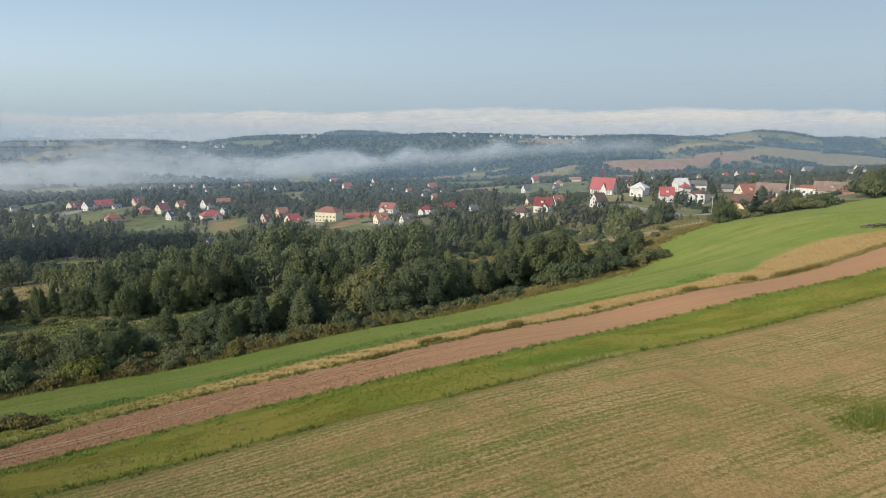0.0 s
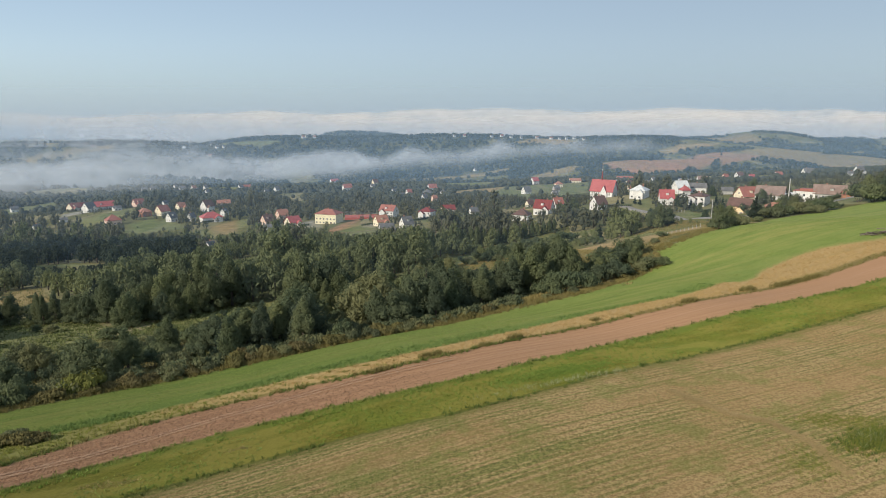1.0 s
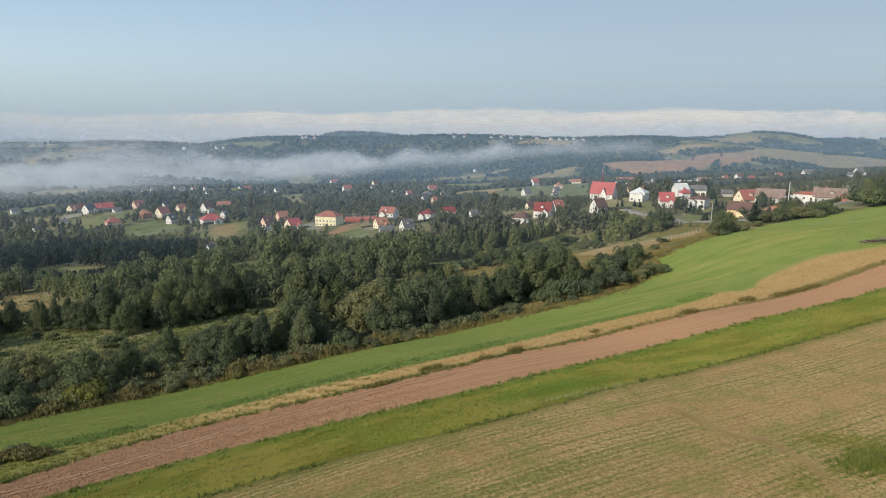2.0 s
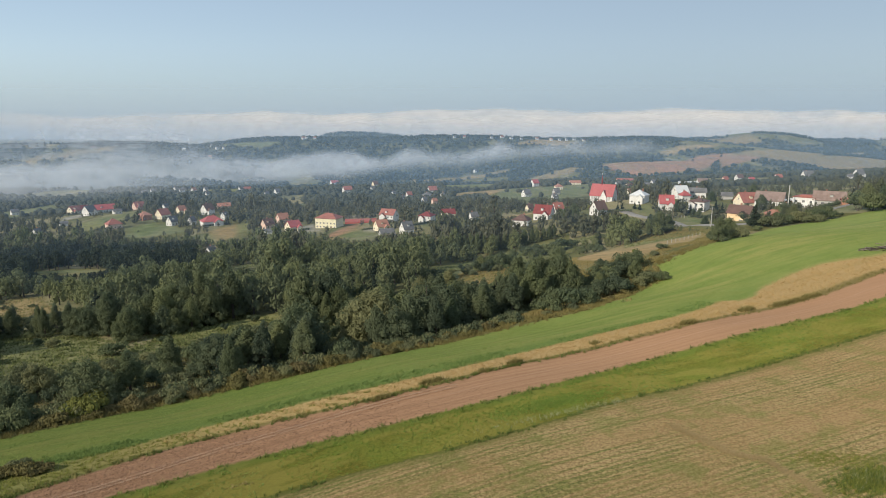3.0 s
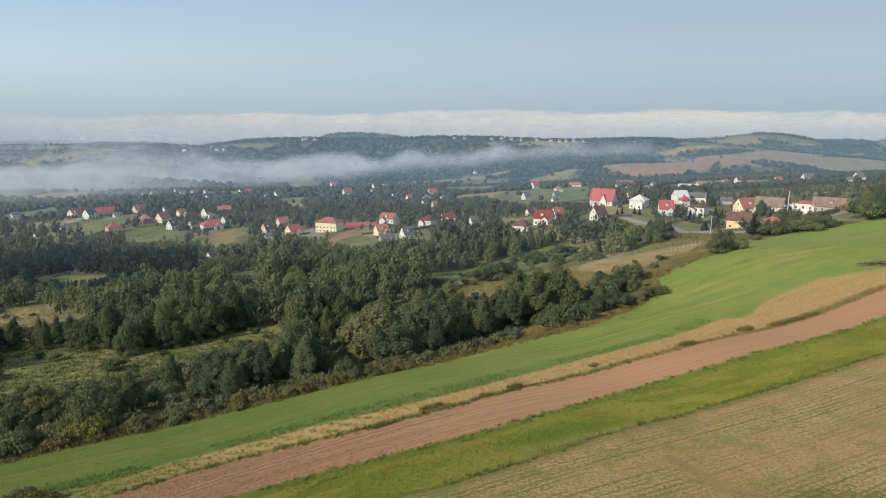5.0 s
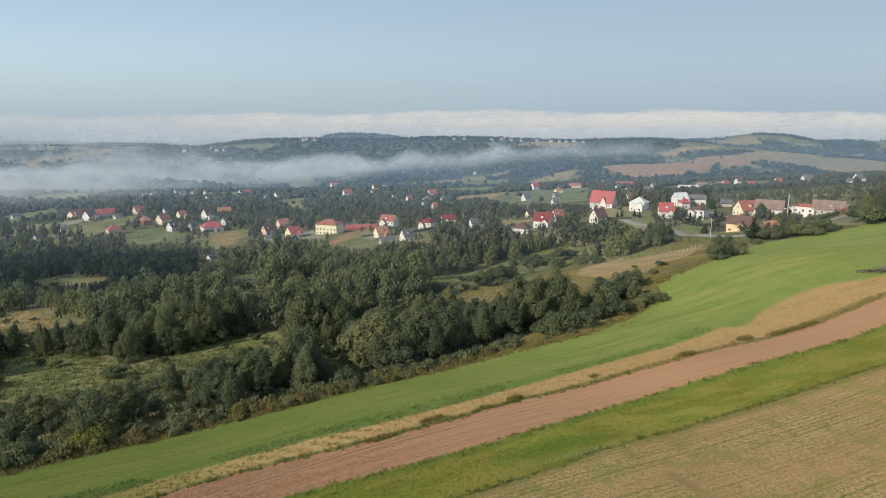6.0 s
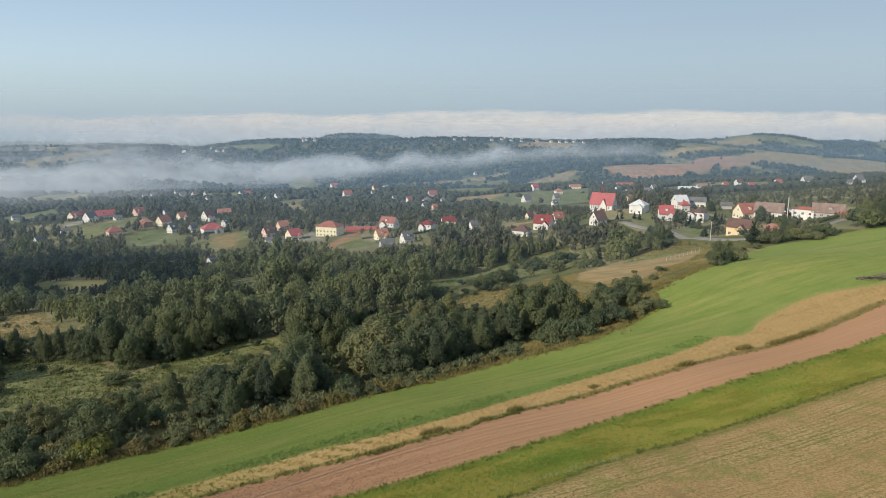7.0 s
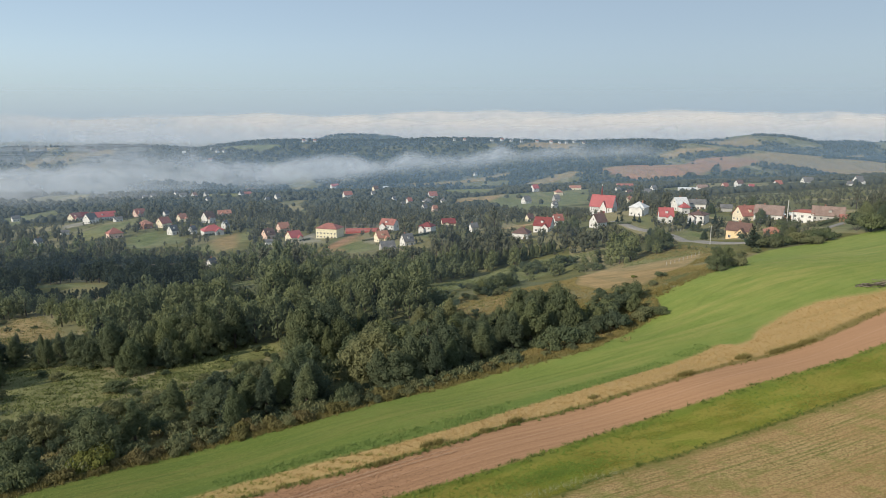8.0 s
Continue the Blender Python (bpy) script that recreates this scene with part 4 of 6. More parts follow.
# ---- trees ----
def leaf_cloud(rng, lobes, count, size, flat=0.6):
    """Leaf clumps on the skins of a set of lobes (centre, radii): bent four-cornered tufts, as vertices and faces."""
    centres = np.array([q[0] for q in lobes])
    radii = np.array([q[1] for q in lobes])
    weight = radii[:, 0] * radii[:, 2]
    many = count * 3
    pick = rng.choice(len(lobes), many, p=weight / weight.sum())
    v = rng.normal(size=(many, 3))
    v[:, 2] = np.where(v[:, 2] < -0.3, -v[:, 2] * 0.6, v[:, 2])
    v /= np.linalg.norm(v, axis=1)[:, None]
    reach = rng.uniform(0.72, 1.16, (many, 1)) + (rng.random((many, 1)) < 0.15) * rng.uniform(0.0, 0.3, (many, 1))
    at = centres[pick] + v * radii[pick] * reach
    deep = np.min([np.where(pick == k, 9.0, (((at - c) / r) ** 2).sum(1)) for k, (c, r) in enumerate(zip(centres, radii))], axis=0)
    ok = np.nonzero(deep > 0.55)[0][:count]  # only what shows on the outside
    at, v, count = at[ok], v[ok], len(ok)
    nrm = v + rng.normal(size=(count, 3)) * flat
    nrm /= np.linalg.norm(nrm, axis=1)[:, None]
    a = v * 0.45 + np.array((0, 0, 0.8)) + rng.normal(size=(count, 3)) * 0.5  # sprays that rise and spread outwards
    a -= nrm * (a * nrm).sum(1)[:, None] * 0.8
    a /= np.linalg.norm(a, axis=1)[:, None]
    b = np.cross(nrm, a)
    b /= np.linalg.norm(b, axis=1)[:, None]
    s = size * rng.uniform(0.5, 1.35, (count, 1))
    bend = nrm * s * rng.uniform(-0.35, 0.2, (count, 1))
    q = np.stack([at - a * s * 0.7, at - b * s * 0.36 + bend, at + a * s * 0.85, at + b * s * 0.40 + bend], 1)
    return q.reshape(-1, 3), np.arange(count * 4).reshape(-1, 4)


ICO = bmesh.new()
bmesh.ops.create_icosphere(ICO, subdivisions=1, radius=1)
ICO_V = np.array([v.co[:] for v in ICO.verts])
ICO_F = np.array([[v.index for v in f.verts] for f in ICO.faces])
ICO.free()


def cores(rng, lobes, shrink=0.62):
    """The dense inside of each lobe."""
    vs, fs, k = [], [], 0
    for c, r in lobes:
        j = ICO_V * np.array(r) * shrink * rng.uniform(0.85, 1.1, (len(ICO_V), 1)) + np.array(c)
        vs.append(j)
        fs.append(ICO_F + k)
        k += len(ICO_V)
    return np.concatenate(vs), np.concatenate(fs)


def crown_mesh(rng, lobes, count, size, flat=0.3):
    va, fa = cores(rng, lobes)
    vb, fb = leaf_cloud(rng, lobes, count, size, flat)
    return np.concatenate([va, vb]).tolist(), fa.tolist() + (fb + len(va)).tolist()


def limb(bm, a, b, r0, r1, n=6):
    a, b = Vector(a), Vector(b)
    m = Matrix.Translation((a + b) / 2) @ (b - a).to_track_quat("Z", "Y").to_matrix().to_4x4()
    bmesh.ops.create_cone(bm, cap_ends=True, segments=n, radius1=r0, radius2=r1, depth=(b - a).length, matrix=m)


def make_tree(name, seed, tall, wide, leaf, count, size, shape, label, category="tree"):
    """A tree at the origin: tapered trunk with limbs, and a crown of many leaf clumps."""
    rng = np.random.default_rng(seed)
    base = new(name)
    bm = bmesh.new()
    lobes = []
    if shape == "spruce":
        limb(bm, (0, 0, -0.3), (0, 0, tall * 0.95), tall * 0.022, 0.03)
        for k in range(9):
            f = k / 8
            z, r = tall * (0.14 + 0.8 * f), wide * 0.5 * (1 - f) ** 0.85 + 0.12
            for j in range(max(1, int(5 * (1 - f)) + 1)):
                a = rng.uniform(0, 6.3)
                lobes.append(((math.cos(a) * r * 0.55, math.sin(a) * r * 0.55, z + rng.uniform(-0.2, 0.2)), (r * 0.6 + 0.1, r * 0.6 + 0.1, tall * 0.07)))
    elif shape == "shrub":
        for k in range(5):
            a = k * 1.3 + rng.uniform(-0.3, 0.3)
            limb(bm, (0, 0, -0.2), (math.cos(a) * wide * 0.25, math.sin(a) * wide * 0.25, tall * 0.5), 0.05, 0.02, 5)
        for k in range(7):
            a, q = rng.uniform(0, 6.3), wide * 0.5 * math.sqrt(rng.uniform(0, 0.7))
            r = wide * rng.uniform(0.2, 0.33)
            lobes.append(((math.cos(a) * q, math.sin(a) * q, tall * rng.uniform(0.3, 0.68)), (r, r, tall * rng.uniform(0.24, 0.36))))
    else:
        fork = tall * (0.28 if shape == "broad" else 0.4)
        limb(bm, (0, 0, -0.4), (0, 0, fork), tall * 0.022 + 0.04, tall * 0.016 + 0.02, 8)
        limb(bm, (0, 0, fork), (rng.uniform(-0.3, 0.3), rng.uniform(-0.3, 0.3), tall * 0.85), tall * 0.016 + 0.02, 0.03)
        broad = shape == "broad"
        total = 20 if broad else 17
        for k in range(total):
            a = k * 2.4 + rng.uniform(-0.6, 0.6)
            f = (k + rng.uniform(0, 1)) / total
            z = tall * (0.17 + 0.66 * f)
            spread = math.sqrt(max(0.04, 1 - f ** (1.7 if broad else 1.3)))  # fullest low down, drawn in to a blunt top
            q = wide * (0.34 if broad else 0.29) * spread * rng.uniform(0.55, 1.15)
            r = wide * rng.uniform(0.10, 0.19) * (0.55 + 0.45 * spread)
            c = (math.cos(a) * q, math.sin(a) * q, z)
            lobes.append((c, (r, r, r * (rng.uniform(1.2, 1.8) if broad else rng.uniform(1.5, 2.3)))))
            if k % 4 == 0 and z > fork:
                limb(bm, (0, 0, max(fork * 0.8, z * 0.6)), c, tall * 0.008 + 0.02, 0.02, 5)
        for k in range(6):  # low boughs
            a = k * 1.05 + rng.uniform(-0.3, 0.3)
            q, r = wide * rng.uniform(0.26, 0.40), wide * rng.uniform(0.13, 0.19)
            lobes.append(((math.cos(a) * q, math.sin(a) * q, tall * rng.uniform(0.10, 0.17)), (r, r, r)))
        lobes.append(((0, 0, tall * 0.44), (wide * 0.30, wide * 0.30, tall * 0.30)))
        lobes.append(((rng.uniform(-0.06, 0.06) * wide, rng.uniform(-0.06, 0.06) * wide, tall * 0.78), (wide * 0.13, wide * 0.13, tall * 0.21)))
    part("trunk", bm, BARK, base)
    v, f = crown_mesh(rng, lobes, count, size)
    mesh_object("crown", v, f, LEAF[leaf], base)
    base["tall"] = tall
    return tagged(base, label, category)


KINDS = []


def pattern(*args, **kw):
    t = make_tree(*args, **kw)
    KINDS.append(t)
    return t


HOMES = {}  # where the first tree of each kind stands


def stand(kind, x, y, z, turn, k, kx=1.0, ky=1.0):
    m = pose(x, y, z - 0.1, 0, 0, turn) @ Matrix.Diagonal((k * kx, k * ky, k, 1))
    if kind not in HOMES:
        HOMES[kind] = m
        return kind
    return copy_thing(kind, m)


PLANTED = []


def plant(kind, x, y, tall):
    """A tree or bush that stands out by itself."""
    rng = random.Random(int(x * 11 + y * 3))
    PLANTED.append((x, y))
    return stand(kind, x, y, lies(x, y), rng.uniform(0, 360), tall / kind["tall"], rng.uniform(0.95, 1.2), rng.uniform(0.95, 1.2))


FULL = [pattern("tree", 10 + i, h, w, leaf, 3300, 0.27, shape, label) for i, (h, w, leaf, shape, label) in enumerate([
    (10.5, 8.5, "deep", "broad", "dense dark green broadleaf tree in the wood"), (9.0, 7.0, "mid", "broad", "rounded green broadleaf tree in the wood"),
    (11.5, 6.0, "deep", "tall", "tall slender dark green alder"), (8.5, 6.5, "olive", "broad", "greyish olive willow with a loose crown"),
    (10.0, 5.5, "mid", "tall", "slender green birch-like tree"), (7.5, 6.0, "mid", "broad", "young green broadleaf tree"), (9.5, 7.5, "deep", "broad", "dark green oak with an uneven crown")])]
BUSH = [pattern("bush", 30 + i, h, w, leaf, 760, 0.22, "shrub", label, "bush") for i, (h, w, leaf, label) in enumerate([
    (2.6, 3.6, "mid", "rounded green bush at the field edge"), (1.8, 2.8, "olive", "low olive bush in rough grass"), (3.4, 3.8, "deep", "dark green hazel bush at the wood's edge"), (1.3, 2.2, "dry", "clump of dry brown weeds"), (1.7, 2.6, "yellow", "yellow-green elder bush at the wood's edge")])]
FIR = [pattern("spruce", 50 + i, h, w, "conifer", 800, 0.32, "spruce", "dark green conical spruce", "tree") for i, (h, w) in enumerate([(10, 4.2), (7, 3.2)])]

ROAD = [(89, 343), (92, 331), (95, 319), (104, 305), (105, 290), (98, 255), (95, 232), (98, 216), (104, 211)]
LANE = [(118, 214), (135, 229), (152, 245), (175, 262)]


def near_line(line, x, y):
    best = 1e9
    for (ax, ay), (bx, by) in zip(line, line[1:]):
        ax, ay, bx, by = ax * K, ay * K, bx * K, by * K
        t = max(0, min(1, ((x - ax) * (bx - ax) + (y - ay) * (by - ay)) / ((bx - ax) ** 2 + (by - ay) ** 2)))
        best = min(best, math.hypot(x - ax - t * (bx - ax), y - ay - t * (by - ay)))
    return best


# What stands open to the hill: houses and glades, as place, height and half width
HOUSES.append((-66.0, 543.0, 13.0))  # the sports court keeps clear of trees too
OPEN = [(x, y, lies(x, y) + 2.6, r + 0.3) for x, y, r in HOUSES]
for p in PLOTS:
    if p[1] < 1100:
        q = 1 - 0.6 * p[3] / math.hypot(p[0], p[1])
        OPEN.append((p[0] * q, p[1] * q, lies(p[0] * q, p[1] * q) + 0.4, p[2] * 0.6))
for p in ROAD:
    OPEN.append((K * p[0], K * p[1], lies(K * p[0], K * p[1]) + 0.3, 5.0))
OPEN = np.array(OPEN)
OPEN_FAR = np.hypot(OPEN[:, 0], OPEN[:, 1])


def room(x, y, z):
    """How tall a tree may be here and still leave the houses and glades behind it in the open."""
    far = math.hypot(x, y)
    s = far / OPEN_FAR
    side = np.abs(OPEN[:, 0] * y - OPEN[:, 1] * x) / far
    hit = (s < 0.995) & (side * 1.0 < OPEN[:, 3] + 2.0)
    if not hit.any():
        return 99.0
    line = 31 + (OPEN[hit, 2] - 31) * s[hit]
    return float((line - z).min())


def village_front(x):
    return K * np.interp(x / K, [-300, -200, -120, -60, -20, 40, 70, 90, 200], [400, 395, 385, 345, 315, 305, 290, 200, 170])


def light_tree(seed, tall, wide, lobes_n, count, size, cone=0.0, core=0.58):
    """A tree of fewer, larger clumps, as vertices and faces, for woods seen from afar; cone: how far it narrows upwards."""
    rng = np.random.default_rng(seed)
    lobes = []
    for k in range(lobes_n):
        a, f = k * 2.4, (k + 0.5) / lobes_n
        spread = math.sqrt(1 - f**1.8) * (1 - cone) + (1.05 - f) * cone
        q = wide * 0.26 * spread * rng.uniform(0.6, 1.2)
        r = wide * rng.uniform(0.17, 0.27) * (0.45 + 0.55 * spread)
        lobes.append(((math.cos(a) * q, math.sin(a) * q, tall * (0.16 + 0.64 * f)), (r, r, max(r * rng.uniform(1.1, 1.7), tall * 0.55 / lobes_n))))
    va, fa = cores(rng, lobes, core)
    vb, fb = leaf_cloud(rng, lobes, count, size, 0.32)
    ft = np.concatenate([fa, fa[:, 2:]], 1)
    t = tall * 0.024 + 0.03
    ring = np.array([(1, 0), (0, 1), (-1, 0), (0, -1)], float)
    vt = np.concatenate([np.c_[ring * t, np.full(4, -0.8)], np.c_[ring * t * 0.5, np.full(4, tall * 0.6)]])
    fr = np.array([(i, (i + 1) % 4, (i + 1) % 4 + 4, i + 4) for i in range(4)]) + len(va) + len(vb)
    faces = np.concatenate([ft, fb + len(va), fr])
    bark = np.zeros(len(faces), np.int32)
    bark[-4:] = 1
    return np.concatenate([va, vb, vt]), faces, bark


MID = [light_tree(80 + i, 9.0, w, 10, 340, 0.47, c, 0.52) for i, (w, c) in enumerate(((8.6, 0.0), (6.6, 0.3), (7.6, 0.1), (5.8, 0.5), (8.2, 0.0), (6.4, 0.2)))]
LOW = [light_tree(90 + i, 8.5, w, 5, 78, 0.72, c, 0.56) for i, (w, c) in enumerate(((10.0, 0.0), (8.0, 0.3), (9.0, 0.1), (6.6, 0.6)))]


def far_tree(seed, tall, wide):
    """The lumpy dome of a tree seen from a kilometre or more, as vertices and faces."""
    rng = np.random.default_rng(seed)
    v = []
    for z, r in ((0.0, 0.34), (0.42, 0.52), (0.78, 0.36)):
        a = np.arange(5) * 1.257 + rng.uniform(0, 1.2)
        k = wide * r * rng.uniform(0.75, 1.25, 5)
        v.append(np.stack([np.cos(a) * k, np.sin(a) * k, tall * (z + rng.uniform(-0.07, 0.07, 5))], -1))
    v = np.concatenate(v + [np.array([[rng.uniform(-0.6, 0.6), rng.uniform(-0.6, 0.6), tall]])])
    f = [(r * 5 + i, r * 5 + (i + 1) % 5, r * 5 + 5 + (i + 1) % 5, r * 5 + 5 + i) for r in (0, 1) for i in range(5)]
    f += [(10 + i, 10 + (i + 1) % 5, 15, 15) for i in range(5)]
    return v, np.array(f), np.zeros(len(f), np.int32)


TINY = [far_tree(95 + i, 8.5, w) for i, w in enumerate((9.0, 11.0, 8.0, 10.0, 7.0, 9.5))]


class Woods:
    """Trees past counting, gathered into one mesh; each keeps a tone of its own."""

    def __init__(self):
        self.v, self.f, self.t, self.m, self.n = [], [], [], [], 0

    def add(self, template, x, y, z, k, squash, turn, tone):
        v, f, m = template
        c, s = math.cos(turn), math.sin(turn)
        w = v @ np.array([[c, s, 0], [-s, c, 0], [0, 0, 1]]) * np.array((k, k, k * squash)) + np.array((x, y, z))
        self.v.append(w)
        self.f.append(f + self.n)
        self.t.append(np.full(len(v), tone))
        self.m.append(m)
        self.n += len(v)

    def finish(self, name, leaf, label):
        v, f = np.concatenate(self.v), np.concatenate(self.f)
        me = bpy.data.meshes.new(name)
        tri = f[:, 3] == f[:, 2]
        me.from_pydata(v.tolist(), [], [q[:3] if t else q for q, t in zip(f.tolist(), tri.tolist())])
        me.materials.append(LEAF[leaf])
        me.materials.append(BARK)
        me.polygons.foreach_set("material_index", np.concatenate(self.m))
        me.polygons.foreach_set("use_smooth", ~tri)
        me.attributes.new("tone", "FLOAT", "POINT").data.foreach_set("value", np.concatenate(self.t))
        tagged(new(name, me), label, "woods", kind="stuff")


def grow_trees():
    rng = random.Random(5)
    mid, dark, village, orchard, firs = Woods(), Woods(), Woods(), Woods(), Woods()
    left = {"tree": 180, "bush": 230, "spruce": 36}
    y = 62.0
    while y < 640 * K:
        gap = 5.0 if y < 170 else (6.8 if y < 330 else 7.9)
        half = y * 0.72 + 12
        x = -half
        while x < half:
            px, py = x + rng.uniform(-0.45, 0.45) * gap, y + rng.uniform(-0.45, 0.45) * gap
            x += gap
            s = float(across(px, py))
            if s < 4.1:
                continue
            depth = (s - 4) * 10  # metres behind the field's edge
            front = py < village_front(px)
            clump = noise.noise(Vector((px * 0.022, py * 0.022, 3.0))) + 0.4 * noise.noise(Vector((px * 0.06, py * 0.06, 8.0)))
            z = lies(px, py)
            plot = max((float(inside(p, px, py)) for p in PLOTS if p[1] < 1100), default=0)
            may = room(px, py, z)
            scrub = px > 20 * K and py < 205 * K and px > (py / K - 45) * 0.30 * K
            kin = noise.noise(Vector((px * 0.028, py * 0.028, 21.0)))  # stands of one kind
            want = rng.uniform(6.5, 12.0) * (1 + 0.35 * clump) * (1.35 if kin > 0.12 else 0.9)
            if plot > 0.3:
                if rng.random() > (0.10 if py < 260 and px < 30 else 0.04):
                    continue
                want = rng.uniform(0.8, 2.2)
            elif near_line(ROAD, px, py) < 7 or near_line(LANE, px, py) < 7:
                continue
            elif px > 50 * K and py < 165 * K:
                continue
            elif scrub:
                if rng.random() > (0.62 if clump > 0.12 else 0.26):
                    continue
                want = rng.uniform(1.0, 3.0) if clump < 0.12 else rng.uniform(2.2, 5.6)
            elif px > 15 and 225 < py and clump < 0.05 and rng.random() < (0.7 if front else 0.25):
                if rng.random() < 0.5:
                    continue
                want = rng.uniform(1.0, 2.6)
            elif front:
                want = min(want, 1.2 + depth * 0.55 + rng.uniform(0, 1.5))
                if clump < -0.42:
                    want = rng.uniform(1.5, 3.5)
            else:
                if rng.random() < (0.58 if clump < -0.05 else 0.26):
                    continue
                want *= rng.choice((0.35, 0.5, 0.65, 0.8, 1.0, 1.15)) * rng.uniform(0.85, 1.1)
            if px > 0.40 * py and py > 380:
                want = min(want, rng.uniform(2.0, 4.6))
            if px > 9 and depth < 13:  # rough grass between the field and the trees
                if rng.random() < 0.6:
                    continue
                want = min(want, rng.uniform(0.9, 1.7))
            if px < -36 and py < 128:  # only bushes at the low end of the field
                want = min(want, rng.uniform(2.6, 5.6))
            stand_dark = px < -0.38 * py and 262 < py < 420 and plot <= 0.3  # the dark stand along the brook
            if stand_dark:
                want = rng.uniform(9.0, 15.0)
            want = min(want, may)
            if any(abs(qx - px) < 3.0 and abs(qy - py) < 3.0 for qx, qy in PLANTED):
                continue
            if want < 0.9 or any(abs(hx - px) < r + 3.5 and abs(hy - py) < r + 3.5 for hx, hy, r in HOUSES):
                continue
            turn = rng.uniform(0, 6.28)
            tone = max(0.0, min(1.0, 0.5 + 0.9 * noise.noise(Vector((px * 0.035, py * 0.02, 13.0))) + rng.uniform(-0.3, 0.3)))
            if want < 4.2:
                kind = rng.choice(BUSH if depth < 9 or scrub else BUSH[:3])
                tall = kind["tall"]
                k = want / tall * rng.uniform(0.9, 1.1)
            else:
                kind = rng.choice(FIR) if rng.random() < (0.05 if front else 0.12) else rng.choice((FULL[3], FULL[5], FULL[1], FULL[4]) if px > 15 and py > 160 else (FULL[2], FULL[2], FULL[4], FULL[0]) if kin > 0.12 else (FULL[3], FULL[3], FULL[5], FULL[1]) if kin < -0.15 else FULL)
                k = want / kind["tall"]
            k = max(0.5, min(1.35, k))
            name = kind.name.split(".")[0]
            if left[name] > 0 and py < 330:
                left[name] -= 1
                kk = max(k, 0.7) if want >= 4.2 else k
                broad = 1.25 if depth < 45 and want >= 4.2 else 1.0
                stand(kind, px, py, z, math.degrees(turn), kk, broad * rng.uniform(0.9, 1.2), broad * rng.uniform(0.9, 1.2))
            elif stand_dark:
                firs.add(rng.choice((MID[1], MID[3], MID[5])), px, py, z - 0.2, want / 9.0, 1.0, turn, 0.0)
            elif front and py < 330:
                (dark if (kin > 0.0 or rng.random() < 0.25) and not (px > 15 and py > 160) else mid).add(rng.choice((MID[1], MID[3], MID[5]) if kin > 0.12 else MID), px, py, z - 0.2, want / 9.0, 1.0, turn, tone)
            else:
                (dark if front and px < 15 and rng.random() < 0.5 else rng.choice((village, orchard, orchard))).add(rng.choice(LOW), px, py, z - 0.2, want / 8.5, rng.uniform(0.8, 1.3), turn, tone)
        y += gap * 0.92
    mid.finish("woods", "mid", "mixed green woods filling the slope below the fields")
    dark.finish("woods", "deep", "dark green alder woods along the valley side")
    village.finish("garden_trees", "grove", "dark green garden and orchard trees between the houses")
    orchard.finish("orchard_trees", "garden", "hazed greyish green fruit trees and shrubs among the gardens")
    firs.finish("woods", "conifer", "dark stand of tall alders along the brook")


plant(BUSH[0], 160.9, 246.7, 7.4)
plant(BUSH[0], 162.0, 256.9, 7.2)
plant(FULL[1], 167.9, 251.0, 9.5)
plant(FULL[1], 173.4, 269.9, 10.5)
plant(FULL[3], 181.7, 274.9, 10.5)
plant(FULL[5], 177.8, 261.1, 11.0)
plant(BUSH[0], 134.4, 240.3, 4.6)
plant(BUSH[1], 131.6, 240.2, 3.9)
plant(BUSH[0], 140.3, 242.1, 5.2)
plant(BUSH[0], 137.0, 236.0, 4.2)
plant(BUSH[1], 132.3, 232.9, 3.3)
plant(FULL[3], 131.0, 245.7, 6.9)
plant(BUSH[1], 130.4, 238.7, 4.5)
plant(BUSH[0], 124.2, 240.5, 4.8)
plant(BUSH[1], 121.3, 240.8, 4.5)
plant(FULL[3], 134.4, 258.6, 6.8)
plant(BUSH[1], 121.7, 248.1, 3.9)
plant(FIR[1], 116.9, 245.7, 9.0)
plant(BUSH[2], 120.3, 256.7, 6.0)
plant(BUSH[1], 78.1, 174.0, 3.0)
plant(FULL[6], 71.4, 169.3, 7.0)
plant(FULL[5], 77.6, 178.2, 6.0)
plant(BUSH[1], 89.7, 201.8, 3.6)
plant(BUSH[0], 81.5, 198.7, 3.2)
plant(BUSH[1], 102.9, 225.1, 2.6)
plant(BUSH[0], 111.0, 230.1, 2.2)
plant(FULL[5], 134.1, 336.3, 5.0)
plant(FULL[0], 148.0, 380.2, 6.0)
plant(BUSH[2], 151.2, 366.3, 4.0)
plant(FULL[1], 146.3, 384.6, 5.5)
plant(FIR[0], 155.3, 395.4, 8.0)
plant(FIR[1], 147.8, 393.2, 6.0)
plant(FIR[1], 144.3, 397.9, 5.5)
plant(FULL[0], 118.5, 364.3, 8.5)
plant(FULL[2], 118.7, 353.3, 8.0)
plant(FULL[0], 116.3, 367.5, 7.0)
plant(BUSH[2], 121.6, 350.4, 4.0)
plant(BUSH[0], 110.2, 357.6, 3.4)
plant(FIR[1], 122.3, 420.6, 5.0)
plant(FIR[1], 124.2, 415.9, 5.0)
plant(FIR[1], 112.1, 423.0, 4.5)
plant(FIR[1], 115.5, 424.9, 4.0)
plant(FULL[4], 74.6, 400.3, 9.5)
plant(FULL[0], 82.2, 412.9, 10.0)
plant(FULL[6], 72.8, 409.7, 8.0)
plant(FULL[1], 79.5, 374.0, 7.0)
plant(FULL[0], 26.5, 378.8, 10.0)
plant(FULL[6], 30.6, 368.4, 9.0)
plant(FULL[3], 7.9, 385.6, 10.0)
plant(FULL[3], 3.6, 393.9, 8.5)
